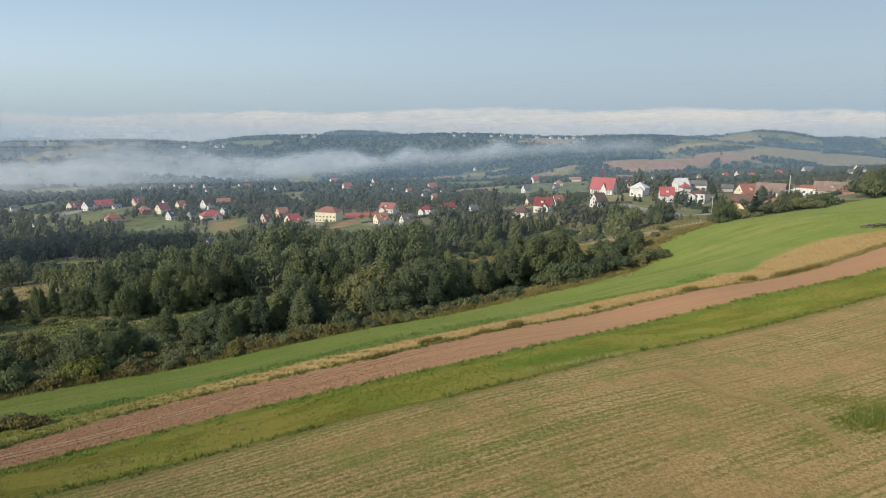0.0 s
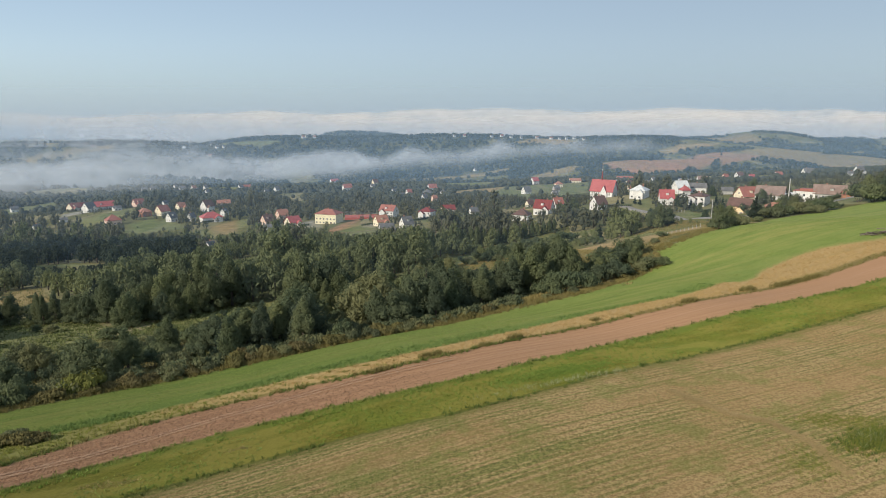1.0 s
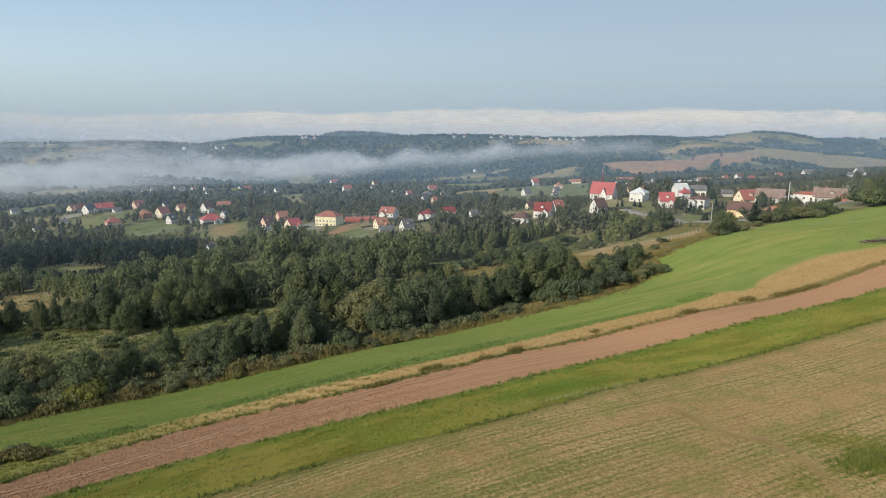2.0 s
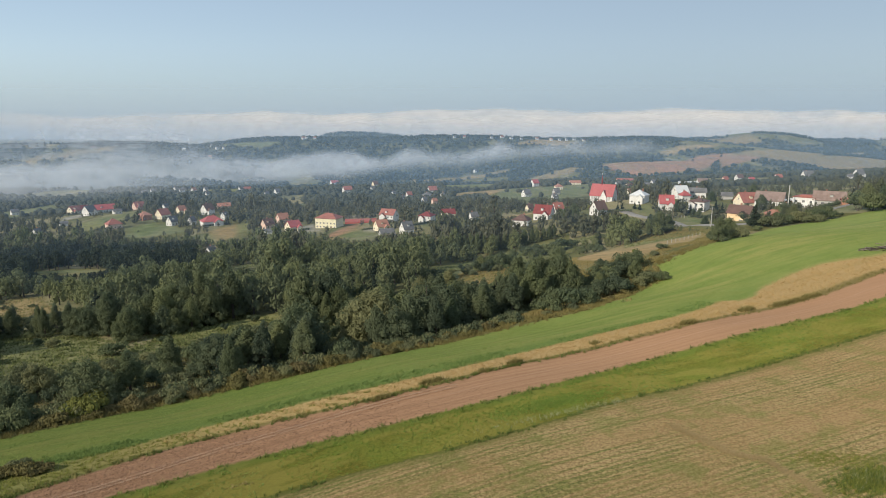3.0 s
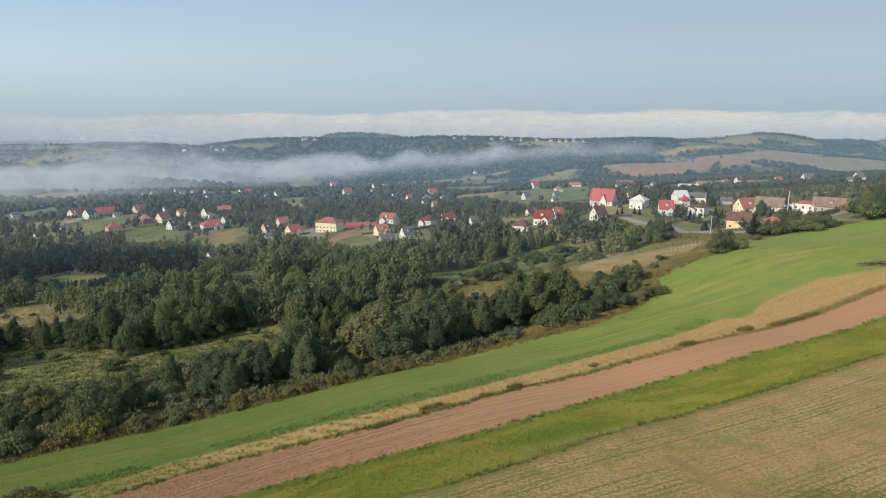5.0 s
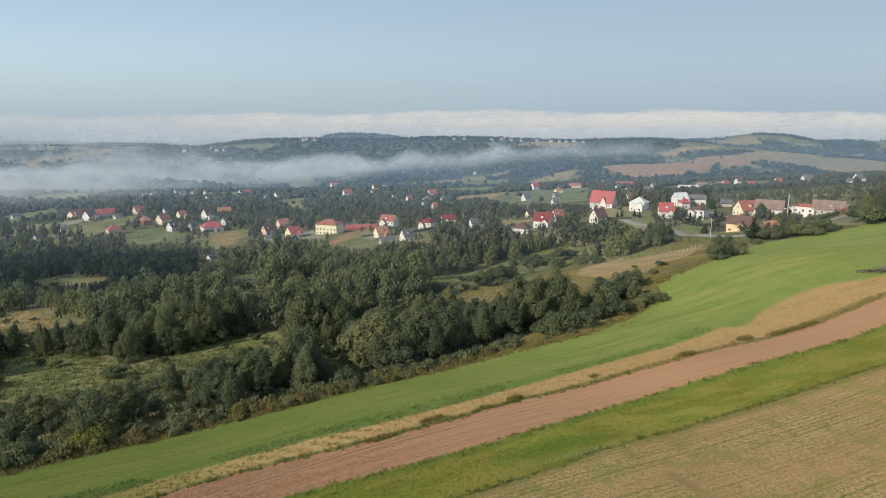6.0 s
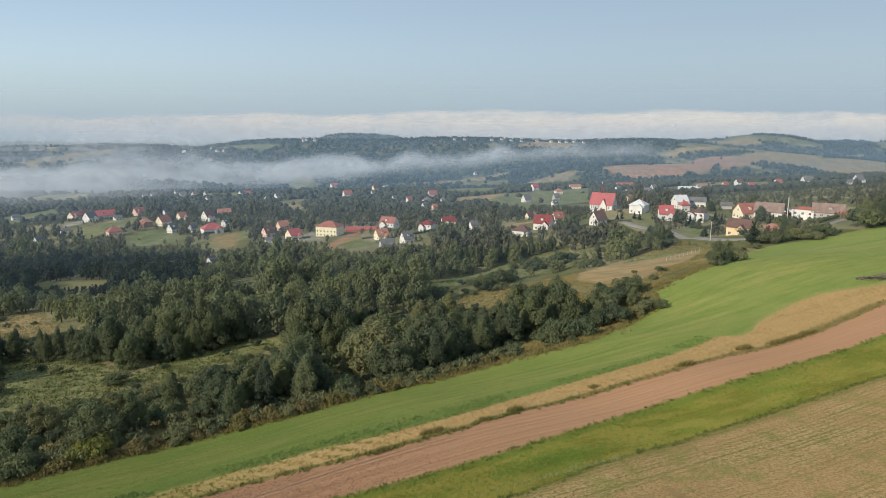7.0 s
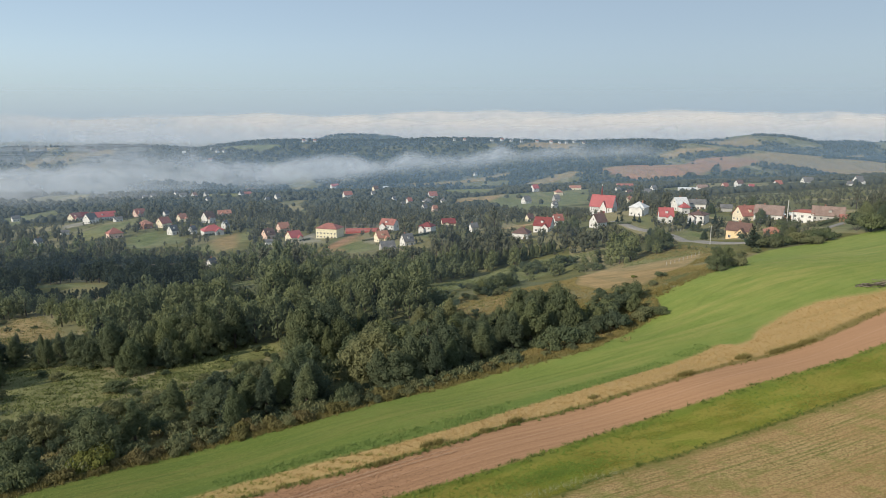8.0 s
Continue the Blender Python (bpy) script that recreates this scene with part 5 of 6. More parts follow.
plant(FULL[0], 20.6, 392.7, 8.0)
plant(FIR[0], 16.5, 438.1, 9.0)
plant(FULL[0], 18.5, 138.6, 10.5)
plant(FULL[1], 16.0, 138.2, 9.5)
plant(FULL[2], 20.8, 142.1, 9.0)
plant(FULL[0], 25.0, 137.1, 10.5)
plant(FULL[5], 26.7, 136.6, 9.0)
plant(FULL[1], 23.1, 136.6, 8.5)
plant(BUSH[2], 30.2, 133.4, 4.0)
plant(BUSH[2], 33.2, 133.5, 3.8)
plant(BUSH[2], 35.9, 135.0, 4.2)
plant(FULL[5], 33.6, 138.8, 5.0)
plant(BUSH[0], 38.3, 137.3, 3.2)
plant(FULL[5], 43.1, 145.5, 4.4)
plant(BUSH[1], 44.9, 139.2, 2.6)
plant(BUSH[1], 42.7, 137.9, 2.4)
plant(BUSH[0], 46.9, 139.7, 2.2)
plant(BUSH[0], 22.9, 122.7, 4.2)
plant(BUSH[0], 25.6, 122.9, 4.0)
plant(BUSH[0], 28.0, 124.1, 3.0)
plant(BUSH[0], 19.6, 121.1, 3.2)
plant(BUSH[3], 40.5, 140.9, 1.2)
plant(BUSH[0], 59.6, 176.8, 1.8)
plant(BUSH[3], 49.6, 174.1, 1.2)
plant(FIR[1], 162.0, 391.1, 7.0)
plant(FIR[1], 163.7, 386.1, 6.0)
plant(FULL[0], 142.2, 401.8, 6.0)
plant(FULL[1], 181.5, 375.8, 9.0)
plant(FIR[1], 183.8, 350.9, 9.0)
plant(FULL[0], 191.2, 407.7, 12.0)
plant(FULL[5], 173.2, 425.7, 7.0)
plant(BUSH[0], 150.9, 294.3, 4.5)
plant(BUSH[2], 154.5, 293.1, 6.0)
plant(BUSH[4], -47.0, 82.0, 2.9)
plant(BUSH[4], -48.6, 81.9, 2.5)
plant(FULL[0], 97.0, 292.5, 10.5)
plant(FULL[6], 93.0, 289.0, 8.5)
plant(FULL[1], 101.5, 295.0, 8.0)
plant(BUSH[2], 98.0, 287.0, 4.5)
plant(BUSH[2], 62.8, 270.7, 4.0)
plant(BUSH[2], 59.9, 273.4, 3.6)
plant(BUSH[0], 65.1, 270.4, 3.0)
plant(BUSH[2], 39.7, 312.6, 4.0)
plant(BUSH[2], 45.3, 313.3, 4.0)
plant(BUSH[0], 32.9, 312.1, 3.5)
plant(BUSH[0], 81.8, 313.2, 3.0)
plant(BUSH[2], 84.6, 313.7, 4.0)
plant(BUSH[1], 75.3, 314.2, 3.0)
plant(BUSH[2], 90.9, 321.8, 4.0)
plant(BUSH[0], 89.7, 303.2, 3.0)
plant(BUSH[3], -41.2, 60.0, 1.5)
plant(BUSH[1], -42.7, 60.9, 1.3)
plant(BUSH[3], -39.7, 59.8, 1.1)
plant(BUSH[3], -43.6, 59.4, 1.2)

def belt(line, gap, low, high, kinds):
    """A close row of trees or bushes along an old field boundary."""
    rng = random.Random(len(line) * 31 + int(line[0][0]))
    for (ax, ay), (bx, by) in zip(line, line[1:]):
        n = max(1, round(math.hypot(bx - ax, by - ay) / gap))
        for i in range(n):
            t = (i + rng.uniform(-0.2, 0.2)) / n
            plant(rng.choice(kinds), ax + (bx - ax) * t, ay + (by - ay) * t + rng.uniform(-0.8, 0.8), rng.uniform(low, high))


belt([(-11, 307), (4, 318), (24, 328)], 4.0, 9.5, 12.0, (FULL[4], FULL[4], FULL[2]))
belt([(24, 328), (45, 334), (61, 341)], 3.6, 7.0, 9.0, (FULL[4], FULL[4], FULL[2]))
belt([(39, 301), (50, 301), (64, 306)], 3.4, 4.0, 5.8, (BUSH[2], BUSH[0]))
belt([(11, 208), (19, 231), (31, 285)], 4.2, 3.6, 6.2, (BUSH[2], BUSH[0], FULL[5]))
belt([(17, 147), (21, 146), (26, 147), (29, 145)], 4.5, 10.0, 12.0, (FULL[0], FULL[6]))


def edge_scrub():
    """Low scrub that closes the wood's edge down to the ground."""
    rng = random.Random(93)
    tufts = [light_tree(200 + i, 2.0, 2.8, 5, 80, 0.26) for i in range(3)]
    for leaf, share, label in (("deep", 190, "low dark green scrub along the wood's edge"), ("olive", 130, "low olive scrub along the wood's edge")):
        low = Woods()
        for k in range(share):
            x = rng.uniform(-75, 14)
            y = float(edge(4, x)) + rng.uniform(2.0, 7.0)
            low.add(rng.choice(tufts), x, y, lies(x, y) - 0.2, rng.uniform(0.55, 1.15), 1.0, rng.uniform(0, 6.28), rng.random())
        low.finish("edge_scrub", leaf, label)


belt([(-46, 81), (-33, 89), (-23, 93), (-12, 99.5), (-4, 106.5), (6, 112)], 2.6, 1.2, 2.1, (BUSH[3], BUSH[1], BUSH[3]))
belt([(28, 137), (35, 143), (42, 150), (47, 160)], 2.8, 3.4, 5.0, (BUSH[2], BUSH[2], BUSH[0]))
belt([(14, 117.5), (24, 119), (33, 128), (42, 138)], 5.5, 0.9, 1.5, (BUSH[3], BUSH[1]))
edge_scrub()
grow_trees()
for kind, m in HOMES.items():
    kind.matrix_world = m


def far_woods():
    """Woods, hedges and orchards beyond the village, too many to tell apart."""
    rng = np.random.default_rng(8)
    near, woods = Woods(), Woods()
    n = 150000
    ys = K * np.where(rng.random(n) < 0.3, rng.uniform(600, 1100, n), rng.uniform(1000, 2800, n))
    xs = ys * rng.uniform(-0.78, 0.78, n)
    house_xy = np.array([(q[0], q[1]) for q in HOUSES])
    plot_in = np.max([inside(p, xs, ys) for p in PLOTS], axis=0)
    zs = height(xs, ys)
    made = 0
    for px, py, pz, plot in zip(xs, ys, zs, plot_in):
        if made > 36000:
            break
        a, b = px / K, py / K
        if plot > 0.3 and rng.random() > 0.004:
            continue
        if not wooded(px, py) and rng.random() > 0.02:
            continue
        if ((np.abs(house_xy[:, 0] - px) < 9) & (house_xy[:, 1] - py > -6) & (house_xy[:, 1] - py < 60)).any():
            continue
        (near if py < 1250 or rng.random() < 0.2 else woods).add(TINY[made % 6], px, py, pz - 0.5, rng.uniform(0.6, 1.25) * (0.85 if b < 1200 else 1.05), rng.uniform(0.8, 1.1), rng.uniform(0, 6.28), rng.random())
        made += 1
    near.finish("far_woods", "grove", "hazed greyish green trees and hedges behind the village")
    woods.finish("far_woods", "conifer", "distant dark green woods and hedges")


far_woods()


# ---- morning fog and haze: sheets of drifting mist, one behind another ----
def mist_material(name, colour, thick, puffs=0.0):
    m, n, l, b = material(name, 1.0, 0, 0.0)
    out = n["Material Output"]
    at = n.new("ShaderNodeAttribute")
    at.attribute_name = "mist"
    co = n.new("ShaderNodeTexCoord").outputs["Object"]
    d = at.outputs["Fac"]
    if puffs:
        puff = ramp(n, l, noise_node(n, l, co, puffs, 4, 0.52, (1, 1, 1.5)), 0.32, 0.64)
        d = math_node(n, l, "MULTIPLY", d, math_node(n, l, "ADD", math_node(n, l, "MULTIPLY", puff, 0.6), 0.4))
    d = math_node(n, l, "MULTIPLY", d, thick, True)
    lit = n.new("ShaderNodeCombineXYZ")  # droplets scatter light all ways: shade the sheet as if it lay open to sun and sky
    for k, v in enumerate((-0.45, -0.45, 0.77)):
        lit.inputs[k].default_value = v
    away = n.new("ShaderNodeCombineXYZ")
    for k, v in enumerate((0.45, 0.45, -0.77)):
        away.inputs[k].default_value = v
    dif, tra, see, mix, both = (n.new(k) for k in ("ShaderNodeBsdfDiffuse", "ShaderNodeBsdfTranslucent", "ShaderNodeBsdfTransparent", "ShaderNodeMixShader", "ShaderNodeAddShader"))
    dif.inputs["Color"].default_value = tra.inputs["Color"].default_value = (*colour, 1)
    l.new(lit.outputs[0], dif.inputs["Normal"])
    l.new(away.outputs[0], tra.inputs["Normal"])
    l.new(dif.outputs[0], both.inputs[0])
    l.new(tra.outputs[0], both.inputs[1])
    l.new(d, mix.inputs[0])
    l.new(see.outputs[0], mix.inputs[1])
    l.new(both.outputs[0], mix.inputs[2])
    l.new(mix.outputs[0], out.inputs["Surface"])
    return m


def sheet(name, path, low, high, density, mat, label, rows=14):
    """An upright sheet of mist over a line of places; density(x, y, z, along) is stored at its points."""
    pts, faces, dens = [], [], []
    for i, (x, y) in enumerate(path):
        for j in range(rows + 1):
            z = low + (high - low) * j / rows
            pts.append((x, y, z))
            dens.append(max(0.0, min(1.0, density(x, y, z, i / (len(path) - 1)))))
    r = rows + 1
    for i in range(len(path) - 1):
        for j in range(rows):
            faces.append((i * r + j, (i + 1) * r + j, (i + 1) * r + j + 1, i * r + j + 1))
    ob = mesh_object(name, pts, faces, mat, smooth=True)
    ob.data.attributes.new("mist", "FLOAT", "POINT").data.foreach_set("value", dens)
    return tagged(ob, label, "fog", kind="stuff")


def soft(a, b, v):
    k = max(0.0, min(1.0, (v - a) / (b - a)))
    return k * k * (3 - 2 * k)


FOG = mist_material("fog", (0.40, 0.43, 0.465), 1.0, 0.009)
BANK = mist_material("fog_bank", (0.455, 0.445, 0.44), 1.0, 0.0022)
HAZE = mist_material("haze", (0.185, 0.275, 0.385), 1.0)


def valley_fog(depth, end, seed, strength):
    path = [(K * (-1500 + (end + 1500) * i / 150), K * depth) for i in range(151)]
    crest = 30 - depth * float(np.interp(depth, (870, 1090, 1360, 1640), (92, 84, 66, 52))) / 1173
    foot = 30 - depth * float(np.interp(depth, (870, 1090, 1360, 1640), (156, 131, 94, 74))) / 1173

    def density(x, y, z, along):
        u = x / K
        lump = noise.fractal(Vector((x * 0.0030, seed, z * 0.004)), 0.75, 2.0, 5)
        top = K * (crest + 20 * lump)
        body = 1 - soft(top - 24, top + 10, z)
        fade = 1 - soft(end - 420, end, u)
        gaps = soft(-0.55, 0.15, lump + 1.2 * fade - 0.55)
        return strength * body * gaps * (0.12 + 0.88 * soft(K * (foot - 12), K * (foot + 16), z)) * (0.35 + 0.65 * fade) * soft(0, 60, end - u)
    sheet("fog_bank", path, K * -125, K * -8, density, FOG, "white morning fog lying along the valley", 26)


for depth, end, seed, q in ((680, -330, 8.4, 0.5), (790, -330, 5.1, 0.5), (870, -270, 2.9, 0.46), (980, -220, 1.7, 0.52), (1090, -150, 4.1, 0.50)):
    valley_fog(depth, end, seed, q)


# The main bank as it lies along the valley: across, its crest and its foot, as slopes from the hill
BANK_ACROSS = [-0.699, -0.58, -0.511, -0.467, -0.417, -0.375, -0.325, -0.257, -0.189, -0.139, -0.088, -0.054, -0.012, 0.039, 0.081, 0.115, 0.173, 0.216, 0.266, 0.308, 0.342]
BANK_CREST = [-0.0723, -0.0706, -0.058, -0.0438, -0.0496, -0.0521, -0.0655, -0.0655, -0.0521, -0.0538, -0.0638, -0.0488, -0.0555, -0.0538, -0.0371, -0.0471, -0.0404, -0.0421, -0.0371, -0.0388, -0.0471]
BANK_FOOT = [-0.1354, -0.1336, -0.1292, -0.1248, -0.1203, -0.1159, -0.1105, -0.1017, -0.0963, -0.0892, -0.079, -0.0756, -0.0723, -0.0689, -0.0638, -0.0605, -0.0571, -0.0554, -0.0521, -0.0504, -0.0488]


def main_bank(depth, seed, strength):
    path = [(depth * (-0.74 + 1.12 * i / 230), depth) for i in range(231)]

    def density(x, y, z, along):
        u = x / depth
        lump = abs(noise.noise(Vector((x * 0.008, seed, z * 0.006)))) + 0.55 * abs(noise.noise(Vector((x * 0.019, seed + 5, z * 0.014)))) + 0.28 * abs(noise.noise(Vector((x * 0.043, seed + 9, z * 0.03)))) - 0.38
        wide = noise.fractal(Vector((x * 0.0022, seed + 3, z * 0.005)), 0.8, 2.0, 3)
        crest = 31 + depth * float(np.interp(u, BANK_ACROSS, BANK_CREST)) + 24 * lump
        foot = 31 + depth * float(np.interp(u, BANK_ACROSS, BANK_FOOT)) + 8 * wide
        plume = 1 - 0.45 * soft(-0.52, -0.47, u) * (1 - soft(-0.40, -0.34, u)) * soft(crest - 70, crest - 25, z)
        return strength * (1.12 - 0.34 * soft(-0.4, 0.0, u)) * plume * (1 - soft(crest - 24, crest + 6, z)) * soft(foot - 18, foot + 26, z) * (1 - soft(0.33, 0.355, u)) * (0.78 + 0.22 * soft(-0.5, 0.3, wide))
    sheet("fog_bank", path, -150, 0, density, FOG, "white morning fog lying along the valley", 44)


for depth, seed, q in ((1690, 1.3, 0.6), (1790, 4.4, 0.65), (1890, 8.2, 0.65)):
    main_bank(depth, seed, q)


def far_fog(depth, top, seed, strength):
    path = [(K * depth * (-0.85 + 1.7 * i / 200), K * depth) for i in range(201)]

    def density(x, y, z, along):
        lump = noise.fractal(Vector((x * 0.0011, seed, z * 0.002)), 1.0, 2.0, 4)
        edge_z = K * (top + 40 * lump)
        return strength * (1 - soft(edge_z - 20, edge_z + 16, z)) * (0.35 + 0.65 * soft(0.08, 0.5, along))
    sheet("fog_bank", path, K * -150, K * 120, density, BANK, "bright bank of fog along the horizon", 50)


far_fog(2900, 5, 8.8, 0.5)
far_fog(3300, 22, 2.2, 0.75)
far_fog(3700, 42, 5.5, 0.9)
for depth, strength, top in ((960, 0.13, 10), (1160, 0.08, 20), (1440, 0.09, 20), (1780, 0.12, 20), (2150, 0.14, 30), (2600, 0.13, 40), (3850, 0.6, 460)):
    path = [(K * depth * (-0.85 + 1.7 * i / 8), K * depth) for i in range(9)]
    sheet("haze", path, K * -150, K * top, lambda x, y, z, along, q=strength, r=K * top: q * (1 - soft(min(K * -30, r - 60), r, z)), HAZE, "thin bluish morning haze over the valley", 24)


path = [(-1450 + 1100 * i / 20, 1790) for i in range(21)]
sheet("haze", path, -150, 40, lambda x, y, z, along: 0.42 * (1 - soft(0.55, 1.0, along)) * (1 - soft(-20, 30, z)), FOG, "thin mist before the far ridge", 24)
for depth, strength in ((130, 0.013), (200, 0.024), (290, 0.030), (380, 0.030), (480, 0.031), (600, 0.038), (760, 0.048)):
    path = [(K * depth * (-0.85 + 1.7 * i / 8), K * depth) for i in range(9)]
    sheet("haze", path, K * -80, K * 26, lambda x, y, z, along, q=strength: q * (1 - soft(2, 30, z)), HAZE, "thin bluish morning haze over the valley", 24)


# ---- grass, weeds and clods: past counting ----
def blades(name, places, tall, wide, per, mat, label, lean=0.5, seed=1):
    """Tufts of thin three-cornered blades at the given places (x, y)."""
    rng = np.random.default_rng(seed)
    p = np.repeat(np.asarray(places, float), per, 0)
    n = len(p)
    p = p + rng.normal(size=(n, 2)) * wide * 1.6
    z = height(p[:, 0], p[:, 1])
    h = tall * rng.uniform(0.5, 1.3, n)
    a = rng.uniform(0, 2 * np.pi, n)
    w = wide * rng.uniform(0.5, 1.2, n)
    dx, dy = np.cos(a) * w * 0.5, np.sin(a) * w * 0.5
    lx, ly = rng.normal(size=n) * h * lean, rng.normal(size=n) * h * lean
    v = np.stack([np.stack([p[:, 0] - dx, p[:, 1] - dy, z - 0.02], -1), np.stack([p[:, 0] + dx, p[:, 1] + dy, z - 0.02], -1), np.stack([p[:, 0] + lx, p[:, 1] + ly, z + h], -1)], 1).reshape(-1, 3)
    me = bpy.data.meshes.new(name)
    me.vertices.add(3 * n)
    me.vertices.foreach_set("co", v.ravel())
    me.loops.add(3 * n)
    me.loops.foreach_set("vertex_index", np.arange(3 * n, dtype=np.int32))
    me.polygons.add(n)
    me.polygons.foreach_set("loop_start", np.arange(0, 3 * n, 3, dtype=np.int32))
    me.update(calc_edges=True)
    me.materials.append(mat)
    return tagged(new(name, me), label, "grass", kind="stuff")


def scatter(count, lo, hi, x0, x1, y0, y1, seed, keep=None):
    """Places within a stretch of the strips, thinning with distance."""
    rng = np.random.default_rng(seed)
    y = y0 + (y1 - y0) * rng.uniform(0, 1, count * 8) ** 1.4
    x = rng.uniform(x0, x1, count * 8)
    s = across(x, y) + rng.normal(size=len(x)) * 0.02
    ok = (s > lo) & (s < hi) & (np.abs(x) < 0.8 * y + 10)
    if keep is not None:
        ok &= keep(x, y)
    x, y = x[ok][:count], y[ok][:count]
    return np.stack([x, y], -1)


def patchy(scale, cut, seed):
    def keep(x, y):
        return np.array([noise.noise(Vector((a * scale, b * scale, seed))) > cut for a, b in zip(x, y)])
    return keep


blades("stubble", scatter(17000, -6, -0.03, -45, 95, 34, 110, 1), 0.10, 0.035, 4, BLADE["straw"], "short pale straw stubble in mown rows", 0.9, 1)
blades("stubble_grass", scatter(17000, -6, -0.03, -45, 95, 34, 110, 2, patchy(0.12, -0.05, 2.0)), 0.10, 0.04, 4, BLADE["regrowth"], "short green regrowth among the stubble", 0.8, 2)
blades("strip_grass", scatter(14000, 0.03, 0.95, -55, 95, 34, 120, 3, patchy(0.1, -0.1, 9.5)), 0.15, 0.045, 4, BLADE["lush"], "olive green grass of the near strip", 0.6, 3)
blades("strip_weeds", scatter(4200, 0.90, 1.03, -55, 95, 40, 120, 14, patchy(0.35, -0.15, 15.0)), 0.34, 0.07, 9, BLADE["rank"], "dark green weeds leaning over the ploughed soil", 0.5, 14)
blades("strip_weeds", scatter(5200, 0.72, 1.02, -55, 95, 40, 120, 4, patchy(0.25, -0.05, 5.0)), 0.2, 0.07, 8, BLADE["bright"], "fresh green weeds along the ploughed soil", 0.5, 4)
blades("strip_weeds", scatter(5200, -0.03, 0.07, -45, 85, 34, 105, 5, patchy(0.15, -0.35, 7.0)), 0.34, 0.06, 9, BLADE["rank"], "dull weeds along the stubble's edge", 0.5, 5)
blades("dry_grass", scatter(8500, 2.15, 2.98, -55, 110, 50, 150, 6, lambda x, y: 0.89 * x + 0.42 * y > 14 + 14 * np.sin(x * 1.7 + y * 2.3)), 0.26, 0.055, 8, BLADE["dry"], "golden dry grass of the uncut strip", 0.8, 6)
blades("edge_weeds", scatter(4600, 1.97, 2.16, -58, 110, 46, 150, 7, patchy(0.18, -0.5, 3.0)), 0.36, 0.08, 9, BLADE["weeds"], "dark brown-green weeds at the plough's edge", 0.5, 7)
blades("wood_edge_weeds", scatter(8500, 3.96, 4.4, -75, 90, 58, 190, 10), 0.6, 0.08, 14, BLADE["weeds"], "tall brown weeds along the wood's edge", 0.5, 10)
blades("rough_grass", scatter(6500, 4.2, 14.0, 5, 110, 105, 300, 11, lambda x, y: patchy(0.05, -0.25, 4.0)(x, y) & (np.max([inside(p, x, y) for p in PLOTS if p[5] == STRAW], axis=0) < 0.3)), 0.38, 0.12, 12, BLADE["rough"], "rough tawny grass of the waste land", 0.9, 11)
blades("scrub_grass", scatter(4500, 4.1, 9.0, 5, 110, 105, 240, 17, lambda x, y: patchy(0.045, 0.02, 14.0)(x, y) & (np.max([inside(p, x, y) for p in PLOTS if p[5] == STRAW], axis=0) < 0.3)), 0.4, 0.13, 11, BLADE["weeds"], "green weeds and grass between the bushes", 0.8, 18)
blades("meadow_grass", scatter(6000, 4.4, 22.0, -170, -30, 100, 250, 12, patchy(0.06, -0.1, 6.0)), 0.4, 0.26, 7, BLADE["meadow"], "uneven green meadow grass between the trees", 0.5, 12)


def weed_patch():
    rng = np.random.default_rng(21)
    a, b = rng.normal(size=800), rng.normal(size=800)
    xy = np.stack([31.0 + a * 1.4, 44.0 + b * 0.9 + 0.4 * a], -1)
    blades("weed_patch", xy[:400], 0.28, 0.055, 9, BLADE["lush"], "patch of tall uncut green weeds in the stubble", 0.5, 22)
    blades("weed_patch", xy[400:], 0.26, 0.06, 9, BLADE["rank"], "dark green weeds left standing in the stubble", 0.5, 24)
    blades("weed_stems", xy[:26] * 0.6 + np.array((31.0, 44.2)) * 0.4, 0.6, 0.04, 3, BLADE["white"], "bleached dry stems among the weeds", 0.5, 23)


weed_patch()


def glade_grass():
    """Uneven hay and weeds in the glades of the wood."""
    rng = np.random.default_rng(41)
    for k, p in enumerate([p for p in PLOTS if p[1] < 345 and p[0] < 115 and p[5] != STRAW]):
        n = int(min(2200, p[2] * p[3] * 2.2))
        x, y = p[0] + rng.uniform(-1.1, 1.1, n) * p[2], p[1] + rng.uniform(-1.1, 1.1, n) * p[3]
        ok = inside(p, x, y) > 0.1
        xy = np.stack([x[ok], y[ok]], -1)
        cut = len(xy) // 2
        blades("glade_grass", xy[:cut], 0.45, 0.2, 6, BLADE["rough" if p[5] == TAN else "meadow"], "tufted grass of a woodland glade", 0.8, 50 + k)
        blades("glade_grass", xy[cut:], 0.4, 0.22, 6, BLADE["meadow"], "green tufted grass of a woodland glade", 0.8, 70 + k)


glade_grass()


